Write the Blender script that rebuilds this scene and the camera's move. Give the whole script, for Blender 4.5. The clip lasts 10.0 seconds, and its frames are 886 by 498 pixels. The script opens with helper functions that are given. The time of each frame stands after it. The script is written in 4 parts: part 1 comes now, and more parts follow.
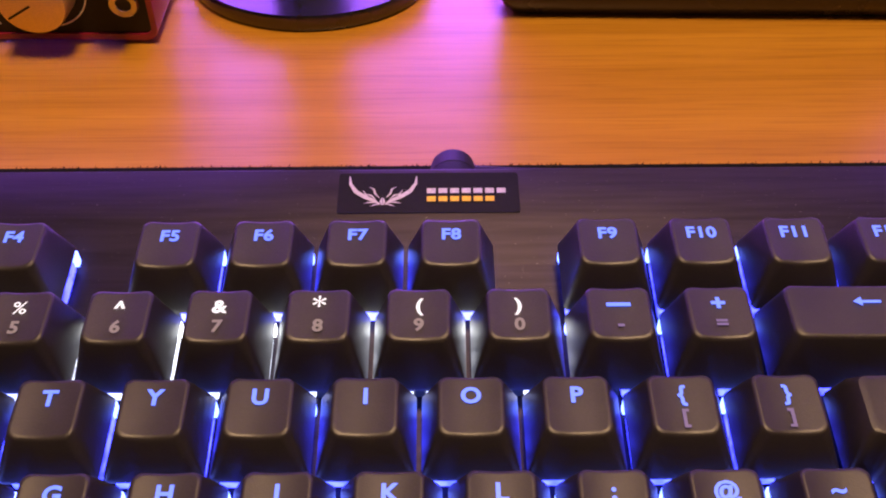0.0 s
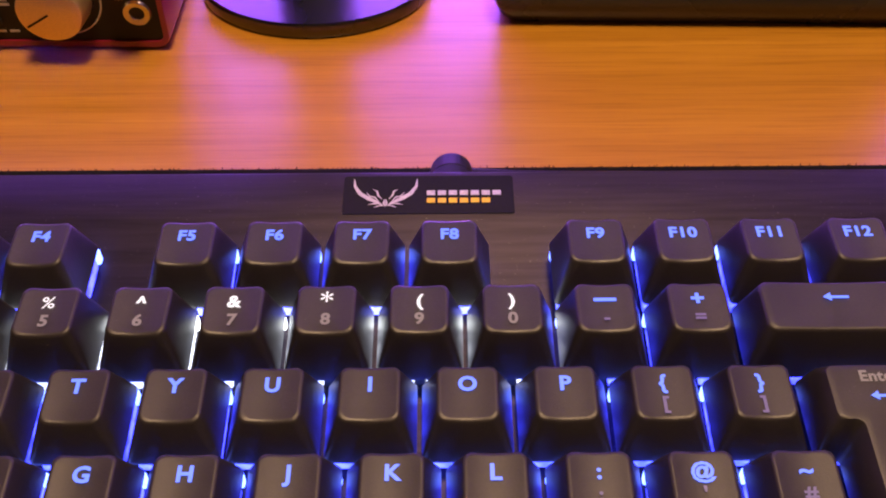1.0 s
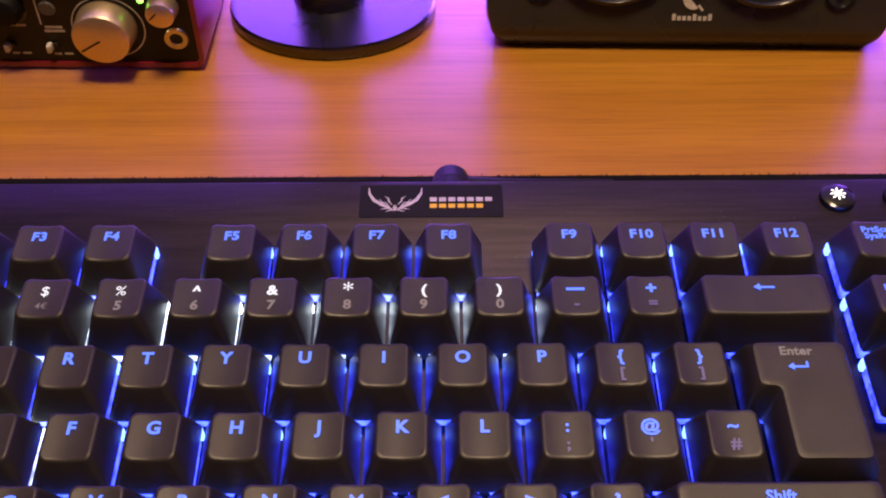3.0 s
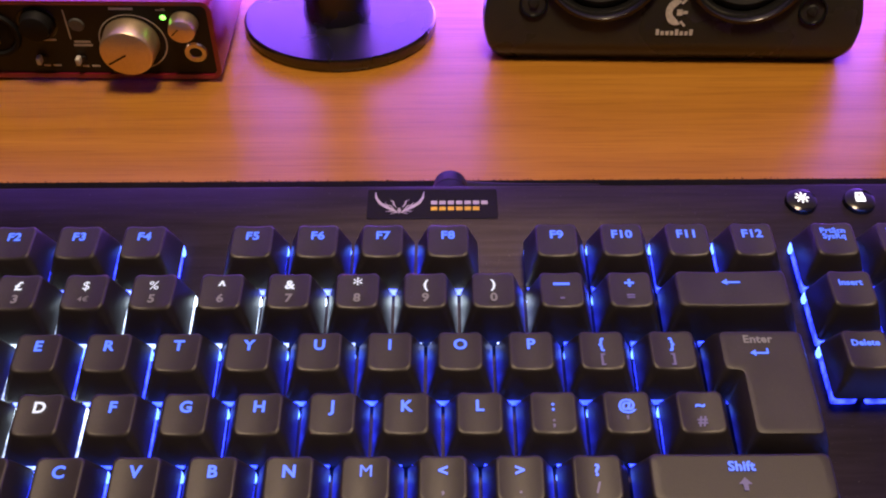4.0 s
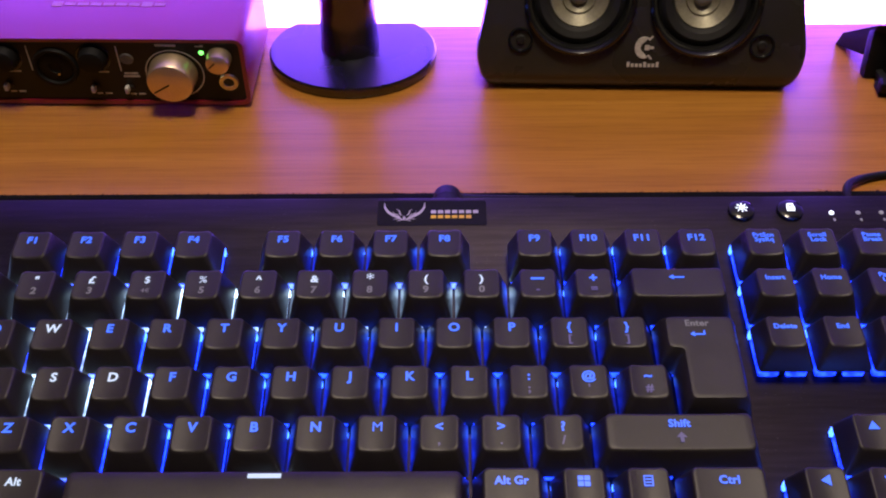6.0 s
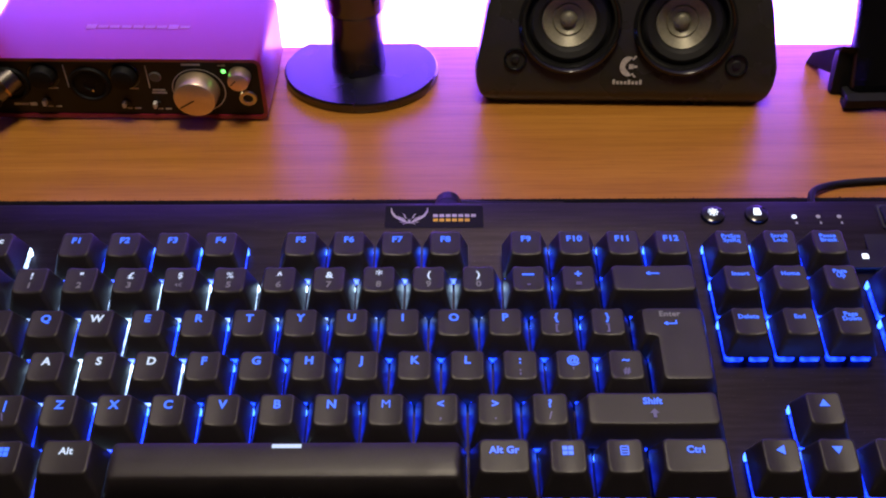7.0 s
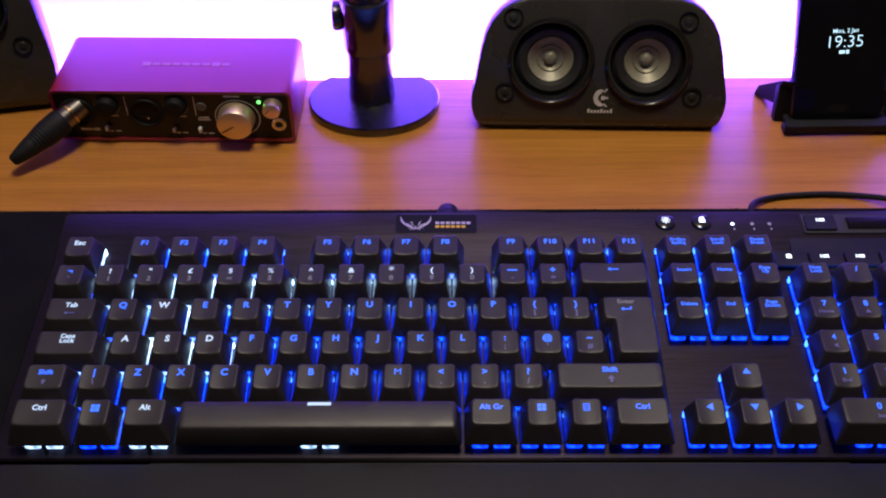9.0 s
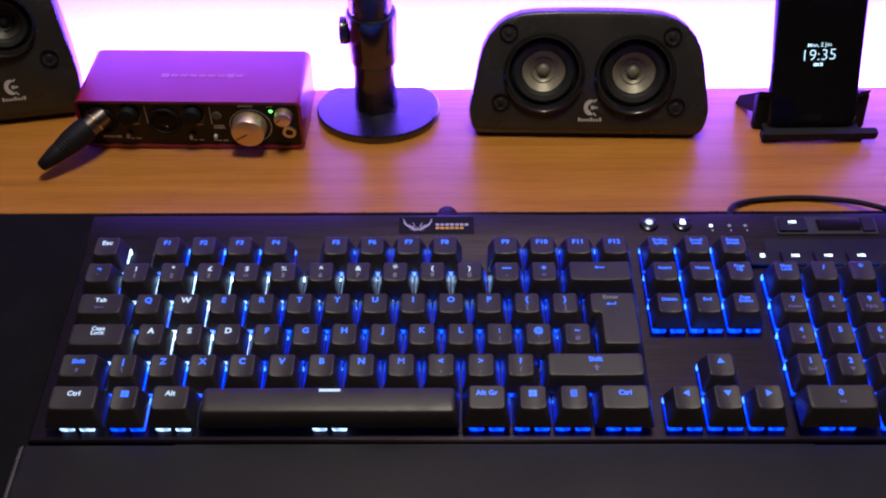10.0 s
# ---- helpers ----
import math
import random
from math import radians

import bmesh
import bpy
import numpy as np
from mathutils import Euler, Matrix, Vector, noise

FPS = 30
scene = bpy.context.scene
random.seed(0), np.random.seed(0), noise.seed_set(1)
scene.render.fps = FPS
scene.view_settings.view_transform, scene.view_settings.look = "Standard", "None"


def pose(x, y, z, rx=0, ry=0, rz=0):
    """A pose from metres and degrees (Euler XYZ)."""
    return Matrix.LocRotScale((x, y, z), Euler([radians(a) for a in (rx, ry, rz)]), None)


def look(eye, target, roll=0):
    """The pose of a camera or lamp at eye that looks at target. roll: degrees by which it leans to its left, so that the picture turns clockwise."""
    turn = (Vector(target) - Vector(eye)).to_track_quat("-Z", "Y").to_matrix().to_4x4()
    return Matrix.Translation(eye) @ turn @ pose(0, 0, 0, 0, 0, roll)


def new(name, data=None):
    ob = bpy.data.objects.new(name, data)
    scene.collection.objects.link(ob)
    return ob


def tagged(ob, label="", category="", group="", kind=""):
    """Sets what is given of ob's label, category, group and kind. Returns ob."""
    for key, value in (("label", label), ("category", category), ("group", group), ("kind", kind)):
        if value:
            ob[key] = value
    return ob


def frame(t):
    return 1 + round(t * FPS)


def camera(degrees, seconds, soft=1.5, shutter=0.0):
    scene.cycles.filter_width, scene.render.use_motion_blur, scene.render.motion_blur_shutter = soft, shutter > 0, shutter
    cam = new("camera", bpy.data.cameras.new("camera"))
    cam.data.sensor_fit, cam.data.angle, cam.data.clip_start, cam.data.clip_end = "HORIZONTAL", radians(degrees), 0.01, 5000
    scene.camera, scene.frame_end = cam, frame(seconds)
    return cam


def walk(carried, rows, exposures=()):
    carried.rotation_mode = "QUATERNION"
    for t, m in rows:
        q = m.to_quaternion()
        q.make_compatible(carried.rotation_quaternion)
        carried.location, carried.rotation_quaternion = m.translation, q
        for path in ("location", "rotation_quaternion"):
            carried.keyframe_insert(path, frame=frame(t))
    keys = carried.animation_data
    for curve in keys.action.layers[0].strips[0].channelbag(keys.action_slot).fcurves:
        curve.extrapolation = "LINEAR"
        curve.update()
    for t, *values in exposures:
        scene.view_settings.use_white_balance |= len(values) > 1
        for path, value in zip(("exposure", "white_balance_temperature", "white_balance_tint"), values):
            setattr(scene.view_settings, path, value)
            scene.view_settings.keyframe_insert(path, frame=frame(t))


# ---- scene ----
cam = camera(45.0, 10.0, soft=2.05)
# seconds, eye x y z, yaw, pitch, lean
ROWS = [
    (0, -0.0050, -0.1349, 0.1908, -0.060, -44.991, -0.365),
    (0.5, -0.0049, -0.1389, 0.1952, -0.059, -45.100, -0.369),
    (1, -0.0047, -0.1454, 0.2022, -0.038, -45.210, -0.369),
    (1.5, -0.0045, -0.1525, 0.2100, 0.004, -45.318, -0.372),
    (2, -0.0044, -0.1608, 0.2190, 0.066, -45.424, -0.383),
    (2.5, -0.0042, -0.1694, 0.2281, 0.133, -45.526, -0.409),
    (4, -0.0038, -0.2001, 0.2609, 0.211, -45.821, -0.437),
    (4.5, -0.0034, -0.2111, 0.2723, 0.301, -45.856, -0.483),
    (5, -0.0029, -0.2224, 0.2829, 0.408, -45.750, -0.546),
    (5.5, -0.0017, -0.2335, 0.2929, 0.511, -45.527, -0.619),
    (7, -0.0007, -0.2825, 0.3335, 0.650, -44.645, -0.693),
    (7.5, -0.0001, -0.2982, 0.3462, 0.742, -44.396, -0.739),
    (8, 0.0004, -0.3146, 0.3597, 0.760, -44.166, -0.755),
    (8.5, 0.0007, -0.3324, 0.3755, 0.758, -43.978, -0.759),
    (9, 0.0009, -0.3555, 0.3965, 0.794, -43.891, -0.748),
    (9.5, 0.0014, -0.3735, 0.4132, 0.794, -43.870, -0.738),
    (10, 0.0015, -0.3867, 0.4261, 0.801, -43.873, -0.730),
]
EXPOSURES = [(0.0, 0.42, 8600, 12), (2.5, 0.22, 7750, 7), (4.5, -0.06, 6500, 3), (5.5, -0.20, 5850, 0), (7.5, -0.26, 5550, -4), (10.0, -0.17, 5150, -5)]
walk(cam, [(t, pose(x, y, z, 90 + pitch, 0, yaw) @ pose(0, 0, 0, 0, 0, lean)) for t, x, y, z, yaw, pitch, lean in ROWS], EXPOSURES)

import functools

# ---- world and lamps ----
world = bpy.data.worlds.new("world")
scene.world = world
world.use_nodes = True
world.node_tree.nodes["Background"].inputs[0].default_value = (0.9, 0.75, 0.6, 1)
world.node_tree.nodes["Background"].inputs[1].default_value = 0.01


def area_lamp(name, eye, target, sx, sy, watts, colour):
    d = bpy.data.lights.new(name, "AREA")
    d.shape, d.size, d.size_y, d.energy, d.color = "RECTANGLE", sx, sy, watts, colour
    ob = new(name, d)
    ob.matrix_world = look(eye, target)
    return ob


# the violet LED strip behind the desk's rear edge, and the warm ceiling lamp
area_lamp("led_strip_light", (0.17, 0.2315, -0.050), (0.17, 0.2415, 0.95), 0.98, 0.012, 36.0, (0.20, 0.065, 1.0))
area_lamp("ceiling_lamp_light", (0.08, 0.02, 1.55), (0.03, 0.05, 0.0), 0.40, 0.30, 20.5, (1.0, 0.72, 0.49))


# ---- materials ----
def nodes_of(name):
    m = bpy.data.materials.new(name)
    m.use_nodes = True
    nt = m.node_tree
    return m, nt, nt.nodes["Principled BSDF"]


def add(nt, kind, **values):
    n = nt.nodes.new(kind)
    for k, v in values.items():
        n.inputs[k].default_value = v
    return n


def coords(nt, scale=(1, 1, 1)):
    c = nt.nodes.new("ShaderNodeTexCoord")
    m = nt.nodes.new("ShaderNodeMapping")
    m.inputs["Scale"].default_value = scale
    nt.links.new(c.outputs["Object"], m.inputs["Vector"])
    return m.outputs["Vector"]


def ramp(nt, fac, stops):
    r = nt.nodes.new("ShaderNodeValToRGB")
    e = r.color_ramp.elements
    while len(e) < len(stops):
        e.new(0.5)
    for el, (p, c) in zip(e, stops):
        el.position, el.color = p, (*c, 1)
    nt.links.new(fac, r.inputs["Fac"])
    return r.outputs["Color"]


def bump(nt, b, height, strength, distance=0.001):
    n = add(nt, "ShaderNodeBump", Strength=strength, Distance=distance)
    nt.links.new(height, n.inputs["Height"])
    nt.links.new(n.outputs["Normal"], b.inputs["Normal"])


def surface(name, colour, rough, metal=0.0, grain=900.0, vary=0.25, relief=0.08, spec=0.5, rough_vary=0.12, scale=(1, 1, 1), broad=25.0, coat=0.0, specks=0.0):
    """A painted, moulded or metal surface with fine grain and broad uneven wear."""
    m, nt, b = nodes_of(name)
    v = coords(nt, scale)
    fine = add(nt, "ShaderNodeTexNoise", Scale=grain, Detail=3.0)
    wide = add(nt, "ShaderNodeTexNoise", Scale=broad, Detail=4.0)
    for n in (fine, wide):
        nt.links.new(v, n.inputs["Vector"])
    mixed = add(nt, "ShaderNodeMath")
    mixed.operation = "MULTIPLY"
    nt.links.new(fine.outputs["Fac"], mixed.inputs[0])
    nt.links.new(wide.outputs["Fac"], mixed.inputs[1])
    lo = tuple(c * (1 - vary) for c in colour)
    hi = tuple(min(1, c * (1 + vary)) for c in colour)
    tone = ramp(nt, mixed.outputs[0], [(0.12, lo), (0.42, hi)])
    if specks:
        dust = add(nt, "ShaderNodeTexNoise", Scale=2300.0, Detail=1.0)
        where = coords(nt)
        nt.links.new(where, dust.inputs["Vector"])
        mask = ramp(nt, dust.outputs["Fac"], [(0.76, (0, 0, 0)), (0.80, (specks,) * 3)])
        over = nt.nodes.new("ShaderNodeMix")
        over.data_type = "RGBA"
        nt.links.new(mask, over.inputs["Factor"])
        nt.links.new(tone, over.inputs[6])
        over.inputs[7].default_value = (0.35, 0.34, 0.33, 1)
        tone = over.outputs[2]
    nt.links.new(tone, b.inputs["Base Color"])
    r = ramp(nt, wide.outputs["Fac"], [(0.3, (max(0.02, rough - rough_vary),) * 3), (0.7, (min(1, rough + rough_vary),) * 3)])
    nt.links.new(r, b.inputs["Roughness"])
    b.inputs["Metallic"].default_value = metal
    b.inputs["Specular IOR Level"].default_value = spec
    b.inputs["Coat Weight"].default_value, b.inputs["Coat Roughness"].default_value = coat, 0.22
    if relief:
        bump(nt, b, fine.outputs["Fac"], relief, 0.0004)
    return m


def glow(name, colour, strength, base=(0.6, 0.6, 0.65), uneven=0.0):
    m, nt, b = nodes_of(name)
    b.inputs["Base Color"].default_value = (*base, 1)
    b.inputs["Roughness"].default_value = 0.35
    b.inputs["Emission Color"].default_value = (*colour, 1)
    b.inputs["Emission Strength"].default_value = strength
    if uneven:
        # clear plastic round the diode: bright flecks, duller between them
        fleck = add(nt, "ShaderNodeTexNoise", Scale=uneven, Detail=2.0)
        nt.links.new(coords(nt), fleck.inputs["Vector"])
        level = ramp(nt, fleck.outputs["Fac"], [(0.40, (0.22,) * 3), (0.60, (1, 1, 1))])
        times = add(nt, "ShaderNodeMath")
        times.operation = "MULTIPLY"
        times.inputs[1].default_value = strength
        nt.links.new(level, times.inputs[0])
        nt.links.new(times.outputs[0], b.inputs["Emission Strength"])
    return m


def wood_material():
    m, nt, b = nodes_of("oak_veneer")
    v = coords(nt, (0.28, 11.0, 11.0))
    warp = add(nt, "ShaderNodeTexNoise", Scale=3.0, Detail=3.0)
    nt.links.new(coords(nt, (1.0, 2.5, 1.0)), warp.inputs["Vector"])
    mixv = add(nt, "ShaderNodeMix")
    mixv.data_type = "VECTOR"
    mixv.inputs["Factor"].default_value = 0.05
    nt.links.new(v, mixv.inputs[4])
    nt.links.new(warp.outputs["Color"], mixv.inputs[5])
    grain = add(nt, "ShaderNodeTexNoise", Scale=14.0, Detail=9.0, Roughness=0.62)
    nt.links.new(mixv.outputs[1], grain.inputs["Vector"])
    pores = add(nt, "ShaderNodeTexNoise", Scale=90.0, Detail=2.0)
    nt.links.new(coords(nt, (0.35, 12.0, 12.0)), pores.inputs["Vector"])
    c1 = ramp(nt, grain.outputs["Fac"], [(0.30, (0.310, 0.130, 0.016)), (0.5, (0.395, 0.172, 0.024)), (0.70, (0.455, 0.208, 0.032))])
    c2 = ramp(nt, pores.outputs["Fac"], [(0.33, (0.62, 0.55, 0.5)), (0.5, (1, 1, 1))])
    mul = nt.nodes.new("ShaderNodeMix")
    mul.data_type, mul.blend_type = "RGBA", "MULTIPLY"
    mul.inputs["Factor"].default_value = 0.44
    nt.links.new(c1, mul.inputs[6])
    nt.links.new(c2, mul.inputs[7])
    nt.links.new(mul.outputs[2], b.inputs["Base Color"])
    nt.links.new(ramp(nt, grain.outputs["Fac"], [(0.3, (0.38,) * 3), (0.7, (0.28,) * 3)]), b.inputs["Roughness"])
    b.inputs["Specular IOR Level"].default_value = 0.21
    bump(nt, b, pores.outputs["Fac"], 0.06, 0.0004)
    return m


def cloth_material():
    m, nt, b = nodes_of("black_mat_cloth")
    v = coords(nt)
    fine = add(nt, "ShaderNodeTexNoise", Scale=2600.0, Detail=2.0)
    wide = add(nt, "ShaderNodeTexNoise", Scale=40.0, Detail=4.0)
    for n in (fine, wide):
        nt.links.new(v, n.inputs["Vector"])
    nt.links.new(ramp(nt, wide.outputs["Fac"], [(0.3, (0.0035, 0.0035, 0.004)), (0.7, (0.007, 0.0065, 0.007))]), b.inputs["Base Color"])
    b.inputs["Roughness"].default_value = 0.95
    b.inputs["Specular IOR Level"].default_value = 0.15
    bump(nt, b, fine.outputs["Fac"], 0.5, 0.0005)
    return m


WOOD = wood_material()
MAT_CLOTH = cloth_material()
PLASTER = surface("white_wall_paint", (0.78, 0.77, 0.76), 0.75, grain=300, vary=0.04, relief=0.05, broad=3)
# unseen walls: the unlit room's shade is put into this darkened beige
DIMMED_PAINT = surface("dimmed_beige_paint", (0.17, 0.15, 0.13), 0.8, grain=300, vary=0.06, relief=0.05, broad=3)
# ceiling off-white lowered to grey, so the dim room bounces less light
DIMMED_CEILING = surface("dimmed_ceiling_paint", (0.34, 0.32, 0.29), 0.85, grain=200, vary=0.04, relief=0.04, broad=3)
CARPET = surface("floor_carpet", (0.16, 0.13, 0.11), 0.95, grain=700, vary=0.4, relief=0.4)
KEYCAP = surface("black_keycap_plastic", (0.0235, 0.0195, 0.0215), 0.43, spec=0.46, specks=0.10, grain=2600, vary=0.22, relief=0.10, rough_vary=0.08, broad=70)
PLATE = surface("black_brushed_aluminium", (0.022, 0.016, 0.024), 0.45, metal=0.7, spec=0.3, specks=0.35, grain=700, vary=0.3, relief=0.08, scale=(0.06, 1, 1), rough_vary=0.08)
brush = PLATE.node_tree.nodes.new("ShaderNodeCombineXYZ")
brush.inputs[1].default_value = 1.0
PLATE.node_tree.nodes["Principled BSDF"].inputs["Anisotropic"].default_value = 0.7
PLATE.node_tree.links.new(brush.outputs[0], PLATE.node_tree.nodes["Principled BSDF"].inputs["Tangent"])
SOFT_PLASTIC = surface("black_case_plastic", (0.016, 0.016, 0.017), 0.5, grain=1500, relief=0.12)
TRIM_PLASTIC = surface("satin_trim_plastic", (0.11, 0.105, 0.12), 0.35, grain=1500, relief=0.05)
WRIST_RUBBER = surface("soft_touch_wrist_rest", (0.015, 0.014, 0.018), 0.60, spec=0.25, grain=1300, vary=0.25, relief=0.25)
BADGE_BLACK = surface("badge_black", (0.006, 0.005, 0.006), 0.5, spec=0.15, grain=1200, relief=0.03)
BADGE_SILVER = surface("badge_silver", (0.62, 0.58, 0.62), 0.35, metal=0.4, grain=1500, relief=0.02)
BADGE_YELLOW = surface("badge_yellow", (0.75, 0.45, 0.03), 0.45, grain=1500, relief=0.02)
SWITCH_DARK = surface("switch_black", (0.015, 0.015, 0.017), 0.45, grain=1500, relief=0.03)
RED_METAL = surface("red_anodised_metal", (0.24, 0.007, 0.032), 0.34, metal=0.0, spec=0.7, coat=0.4, grain=2600, vary=0.06, relief=0.015, rough_vary=0.02)
FACE_BLACK = surface("black_front_panel", (0.007, 0.007, 0.008), 0.4, spec=0.35, grain=1400, relief=0.04)
KNOB_METAL = surface("brushed_knob_metal", (0.84, 0.67, 0.45), 0.42, metal=0.85, grain=1600, vary=0.1, relief=0.05)
CHROME = surface("dull_chrome", (0.6, 0.58, 0.56), 0.22, metal=1.0, grain=900, vary=0.1, relief=0.0)
DARK_METAL = surface("dark_plug_metal", (0.22, 0.20, 0.18), 0.38, metal=1.0, grain=900, vary=0.15, relief=0.02)
BRASS = surface("brass_band", (0.72, 0.48, 0.2), 0.28, metal=1.0, grain=900, vary=0.15, relief=0.02)
GREY_BUTTON = surface("grey_button_plastic", (0.12, 0.12, 0.12), 0.5, grain=900, relief=0.02)
PRINT_WHITE = surface("printed_white", (0.62, 0.6, 0.58), 0.6, grain=900, relief=0.0)
PRINT_FAINT = surface("printed_faint_pale", (0.42, 0.16, 0.30), 0.5, grain=900, relief=0.0)
POWDER_BLACK = surface("black_powder_coat", (0.006, 0.006, 0.008), 0.24, spec=1.0, coat=0.3, grain=2200, vary=0.2, relief=0.04)
SPEAKER_BLACK = surface("matt_speaker_plastic", (0.036, 0.033, 0.025), 0.29, grain=2000, vary=0.2, relief=0.12)
SPEAKER_RIM = surface("gloss_speaker_rim", (0.010, 0.010, 0.010), 0.12, grain=900, relief=0.0, rough_vary=0.04)
SPEAKER_RUBBER = surface("speaker_rubber", (0.012, 0.012, 0.012), 0.6, grain=900, relief=0.05)
SPEAKER_CONE = surface("grey_speaker_cone", (0.29, 0.275, 0.20), 0.40, metal=0.3, grain=700, vary=0.15, relief=0.05)
# darker copy of the grey cone: the tall speaker's shade as colour
SHADED_CONE = surface("shaded_speaker_cone", (0.055, 0.052, 0.046), 0.42, metal=0.25, grain=700, vary=0.15, relief=0.05)
PHONE_GLASS = surface("phone_black_glass", (0.004, 0.004, 0.005), 0.06, grain=300, vary=0.1, relief=0.0, rough_vary=0.02)
PHONE_EDGE = surface("phone_dark_metal", (0.05, 0.05, 0.06), 0.3, metal=0.9, grain=900, relief=0.0)
CABLE_RUBBER = surface("black_cable_rubber", (0.008, 0.008, 0.009), 0.62, spec=0.22, grain=1500, relief=0.1)
GLOW_BLUE = glow("blue_key_light", (0.018, 0.034, 1.0), 7.5, (0.3, 0.35, 0.6), 420.0)
GLOW_WHITE = glow("white_key_light", (0.58, 0.70, 1.0), 3.2, (0.6, 0.62, 0.66), 420.0)
DIODE_BLUE = glow("blue_diode", (0.06, 0.14, 1.0), 8.0, (0.3, 0.35, 0.6))
DIODE_WHITE = glow("white_diode", (0.66, 0.80, 1.0), 6.5, (0.6, 0.62, 0.66))
LEGEND_BLUE = glow("blue_legend", (0.07, 0.155, 1.0), 1.9, (0.02, 0.03, 0.06))
LEGEND_WHITE = glow("white_legend", (0.80, 0.82, 1.0), 1.1, (0.1, 0.1, 0.11))
LEGEND_DIM = glow("dim_legend", (0.5, 0.45, 0.5), 0.22, (0.12, 0.11, 0.11))
LEGEND_DIM_BLUE = glow("dim_blue_legend", (0.08, 0.1, 1.0), 0.12, (0.14, 0.13, 0.2))
ICON_WHITE = glow("white_icon", (1.0, 0.98, 1.0), 2.2)
ICON_DIM = glow("dim_icon", (0.7, 0.65, 0.75), 0.12, (0.3, 0.3, 0.3))
GREEN_LED = glow("green_led", (0.25, 1.0, 0.12), 3.0)
PHONE_TEXT = glow("phone_clock_light", (0.75, 0.95, 1.0), 1.2)


# ---- mesh helpers ----
def link_mesh(name, bm, material, parent=None, label="", m=None, smooth=True):
    me = bpy.data.meshes.new(name)
    bmesh.ops.recalc_face_normals(bm, faces=bm.faces)
    bm.to_mesh(me)
    bm.free()
    if smooth:
        me.shade_smooth()
        me.set_sharp_from_angle(angle=radians(38))
    if material:
        me.materials.append(material)
    ob = new(name, me)
    if parent:
        ob.parent = parent
    if m is not None:
        ob.matrix_basis = m
    if label:
        ob["label"] = label
    return ob


def part(name, bm, material, parent, label="", m=None, smooth=True):
    return link_mesh(name, bm, material, parent, label, m, smooth)


def share(name, me, parent, m, label=""):
    ob = new(name, me)
    ob.parent = parent
    ob.matrix_basis = m
    if label:
        ob["label"] = label
    return ob


def thing(name, m, label, category, group="", kind=""):
    ob = new(name)
    ob.empty_display_size = 0.02
    ob.matrix_world = m
    return tagged(ob, label, category, group, kind)


def box(sx, sy, sz, c=(0, 0, 0), bevel=0.0, seg=2, bm=None):
    own = bmesh.new()
    bmesh.ops.create_cube(own, size=1.0, matrix=Matrix.Translation(c) @ Matrix.Diagonal((sx, sy, sz, 1)))
    if bevel:
        bmesh.ops.bevel(own, geom=own.edges[:], offset=bevel, segments=seg, affect="EDGES", profile=0.6)
    return merge(bm, own)


def merge(bm, own):
    if bm is None:
        return own
    me = bpy.data.meshes.new("tmp")
    own.to_mesh(me)
    own.free()
    bm.from_mesh(me)
    bpy.data.meshes.remove(me)
    return bm


def lathe(profile, n=48, bm=None, m=None):
    """Turned shape from (radius, height) pairs about z."""
    own = bmesh.new()
    rings = []
    for r, z in profile:
        if r < 1e-6:
            rings.append([own.verts.new((0, 0, z))])
        else:
            rings.append([own.verts.new((r * math.cos(2 * math.pi * k / n), r * math.sin(2 * math.pi * k / n), z)) for k in range(n)])
    for a, b in zip(rings, rings[1:]):
        for k in range(n):
            j = (k + 1) % n
            if len(a) == 1 and len(b) == 1:
                continue
            if len(a) == 1:
                own.faces.new((a[0], b[j], b[k]))
            elif len(b) == 1:
                own.faces.new((a[k], a[j], b[0]))
            else:
                own.faces.new((a[k], a[j], b[j], b[k]))
    if m is not None:
        own.transform(m)
    return merge(bm, own)


def rounded(hx, hy, r, n=6):
    """Outline of a rounded rectangle, anticlockwise."""
    r = min(r, hx, hy)
    pts = []
    for cx, cy, a0 in ((hx - r, hy - r, 0), (-hx + r, hy - r, 90), (-hx + r, -hy + r, 180), (hx - r, -hy + r, 270)):
        for k in range(n + 1):
            a = radians(a0 + 90 * k / n)
            pts.append((cx + r * math.cos(a), cy + r * math.sin(a)))
    return pts


def loft(rings, cap_first=True, cap_last=True, bm=None):
    """Skin over rings of equally many points."""
    own = bmesh.new()
    rows = [[own.verts.new(p) for p in ring] for ring in rings]
    n = len(rows[0])
    for a, b in zip(rows, rows[1:]):
        for k in range(n):
            own.faces.new((a[k], a[(k + 1) % n], b[(k + 1) % n], b[k]))
    if cap_first:
        own.faces.new(rows[0][::-1])
    if cap_last:
        own.faces.new(rows[-1])
    return merge(bm, own)


def slab(outline, z0, z1, edge=0.0006, bm=None):
    """A flat plate of any outline with eased edges."""
    cx = sum(p[0] for p in outline) / len(outline)
    cy = sum(p[1] for p in outline) / len(outline)
    far = max(math.hypot(p[0] - cx, p[1] - cy) for p in outline)
    k = 1 - edge / far

    def ring(s, z):
        return [(cx + (x - cx) * s, cy + (y - cy) * s, z) for x, y in outline]
    return loft([ring(k, z0), ring(1, z0 + edge), ring(1, z1 - edge), ring(k, z1)], bm=bm)


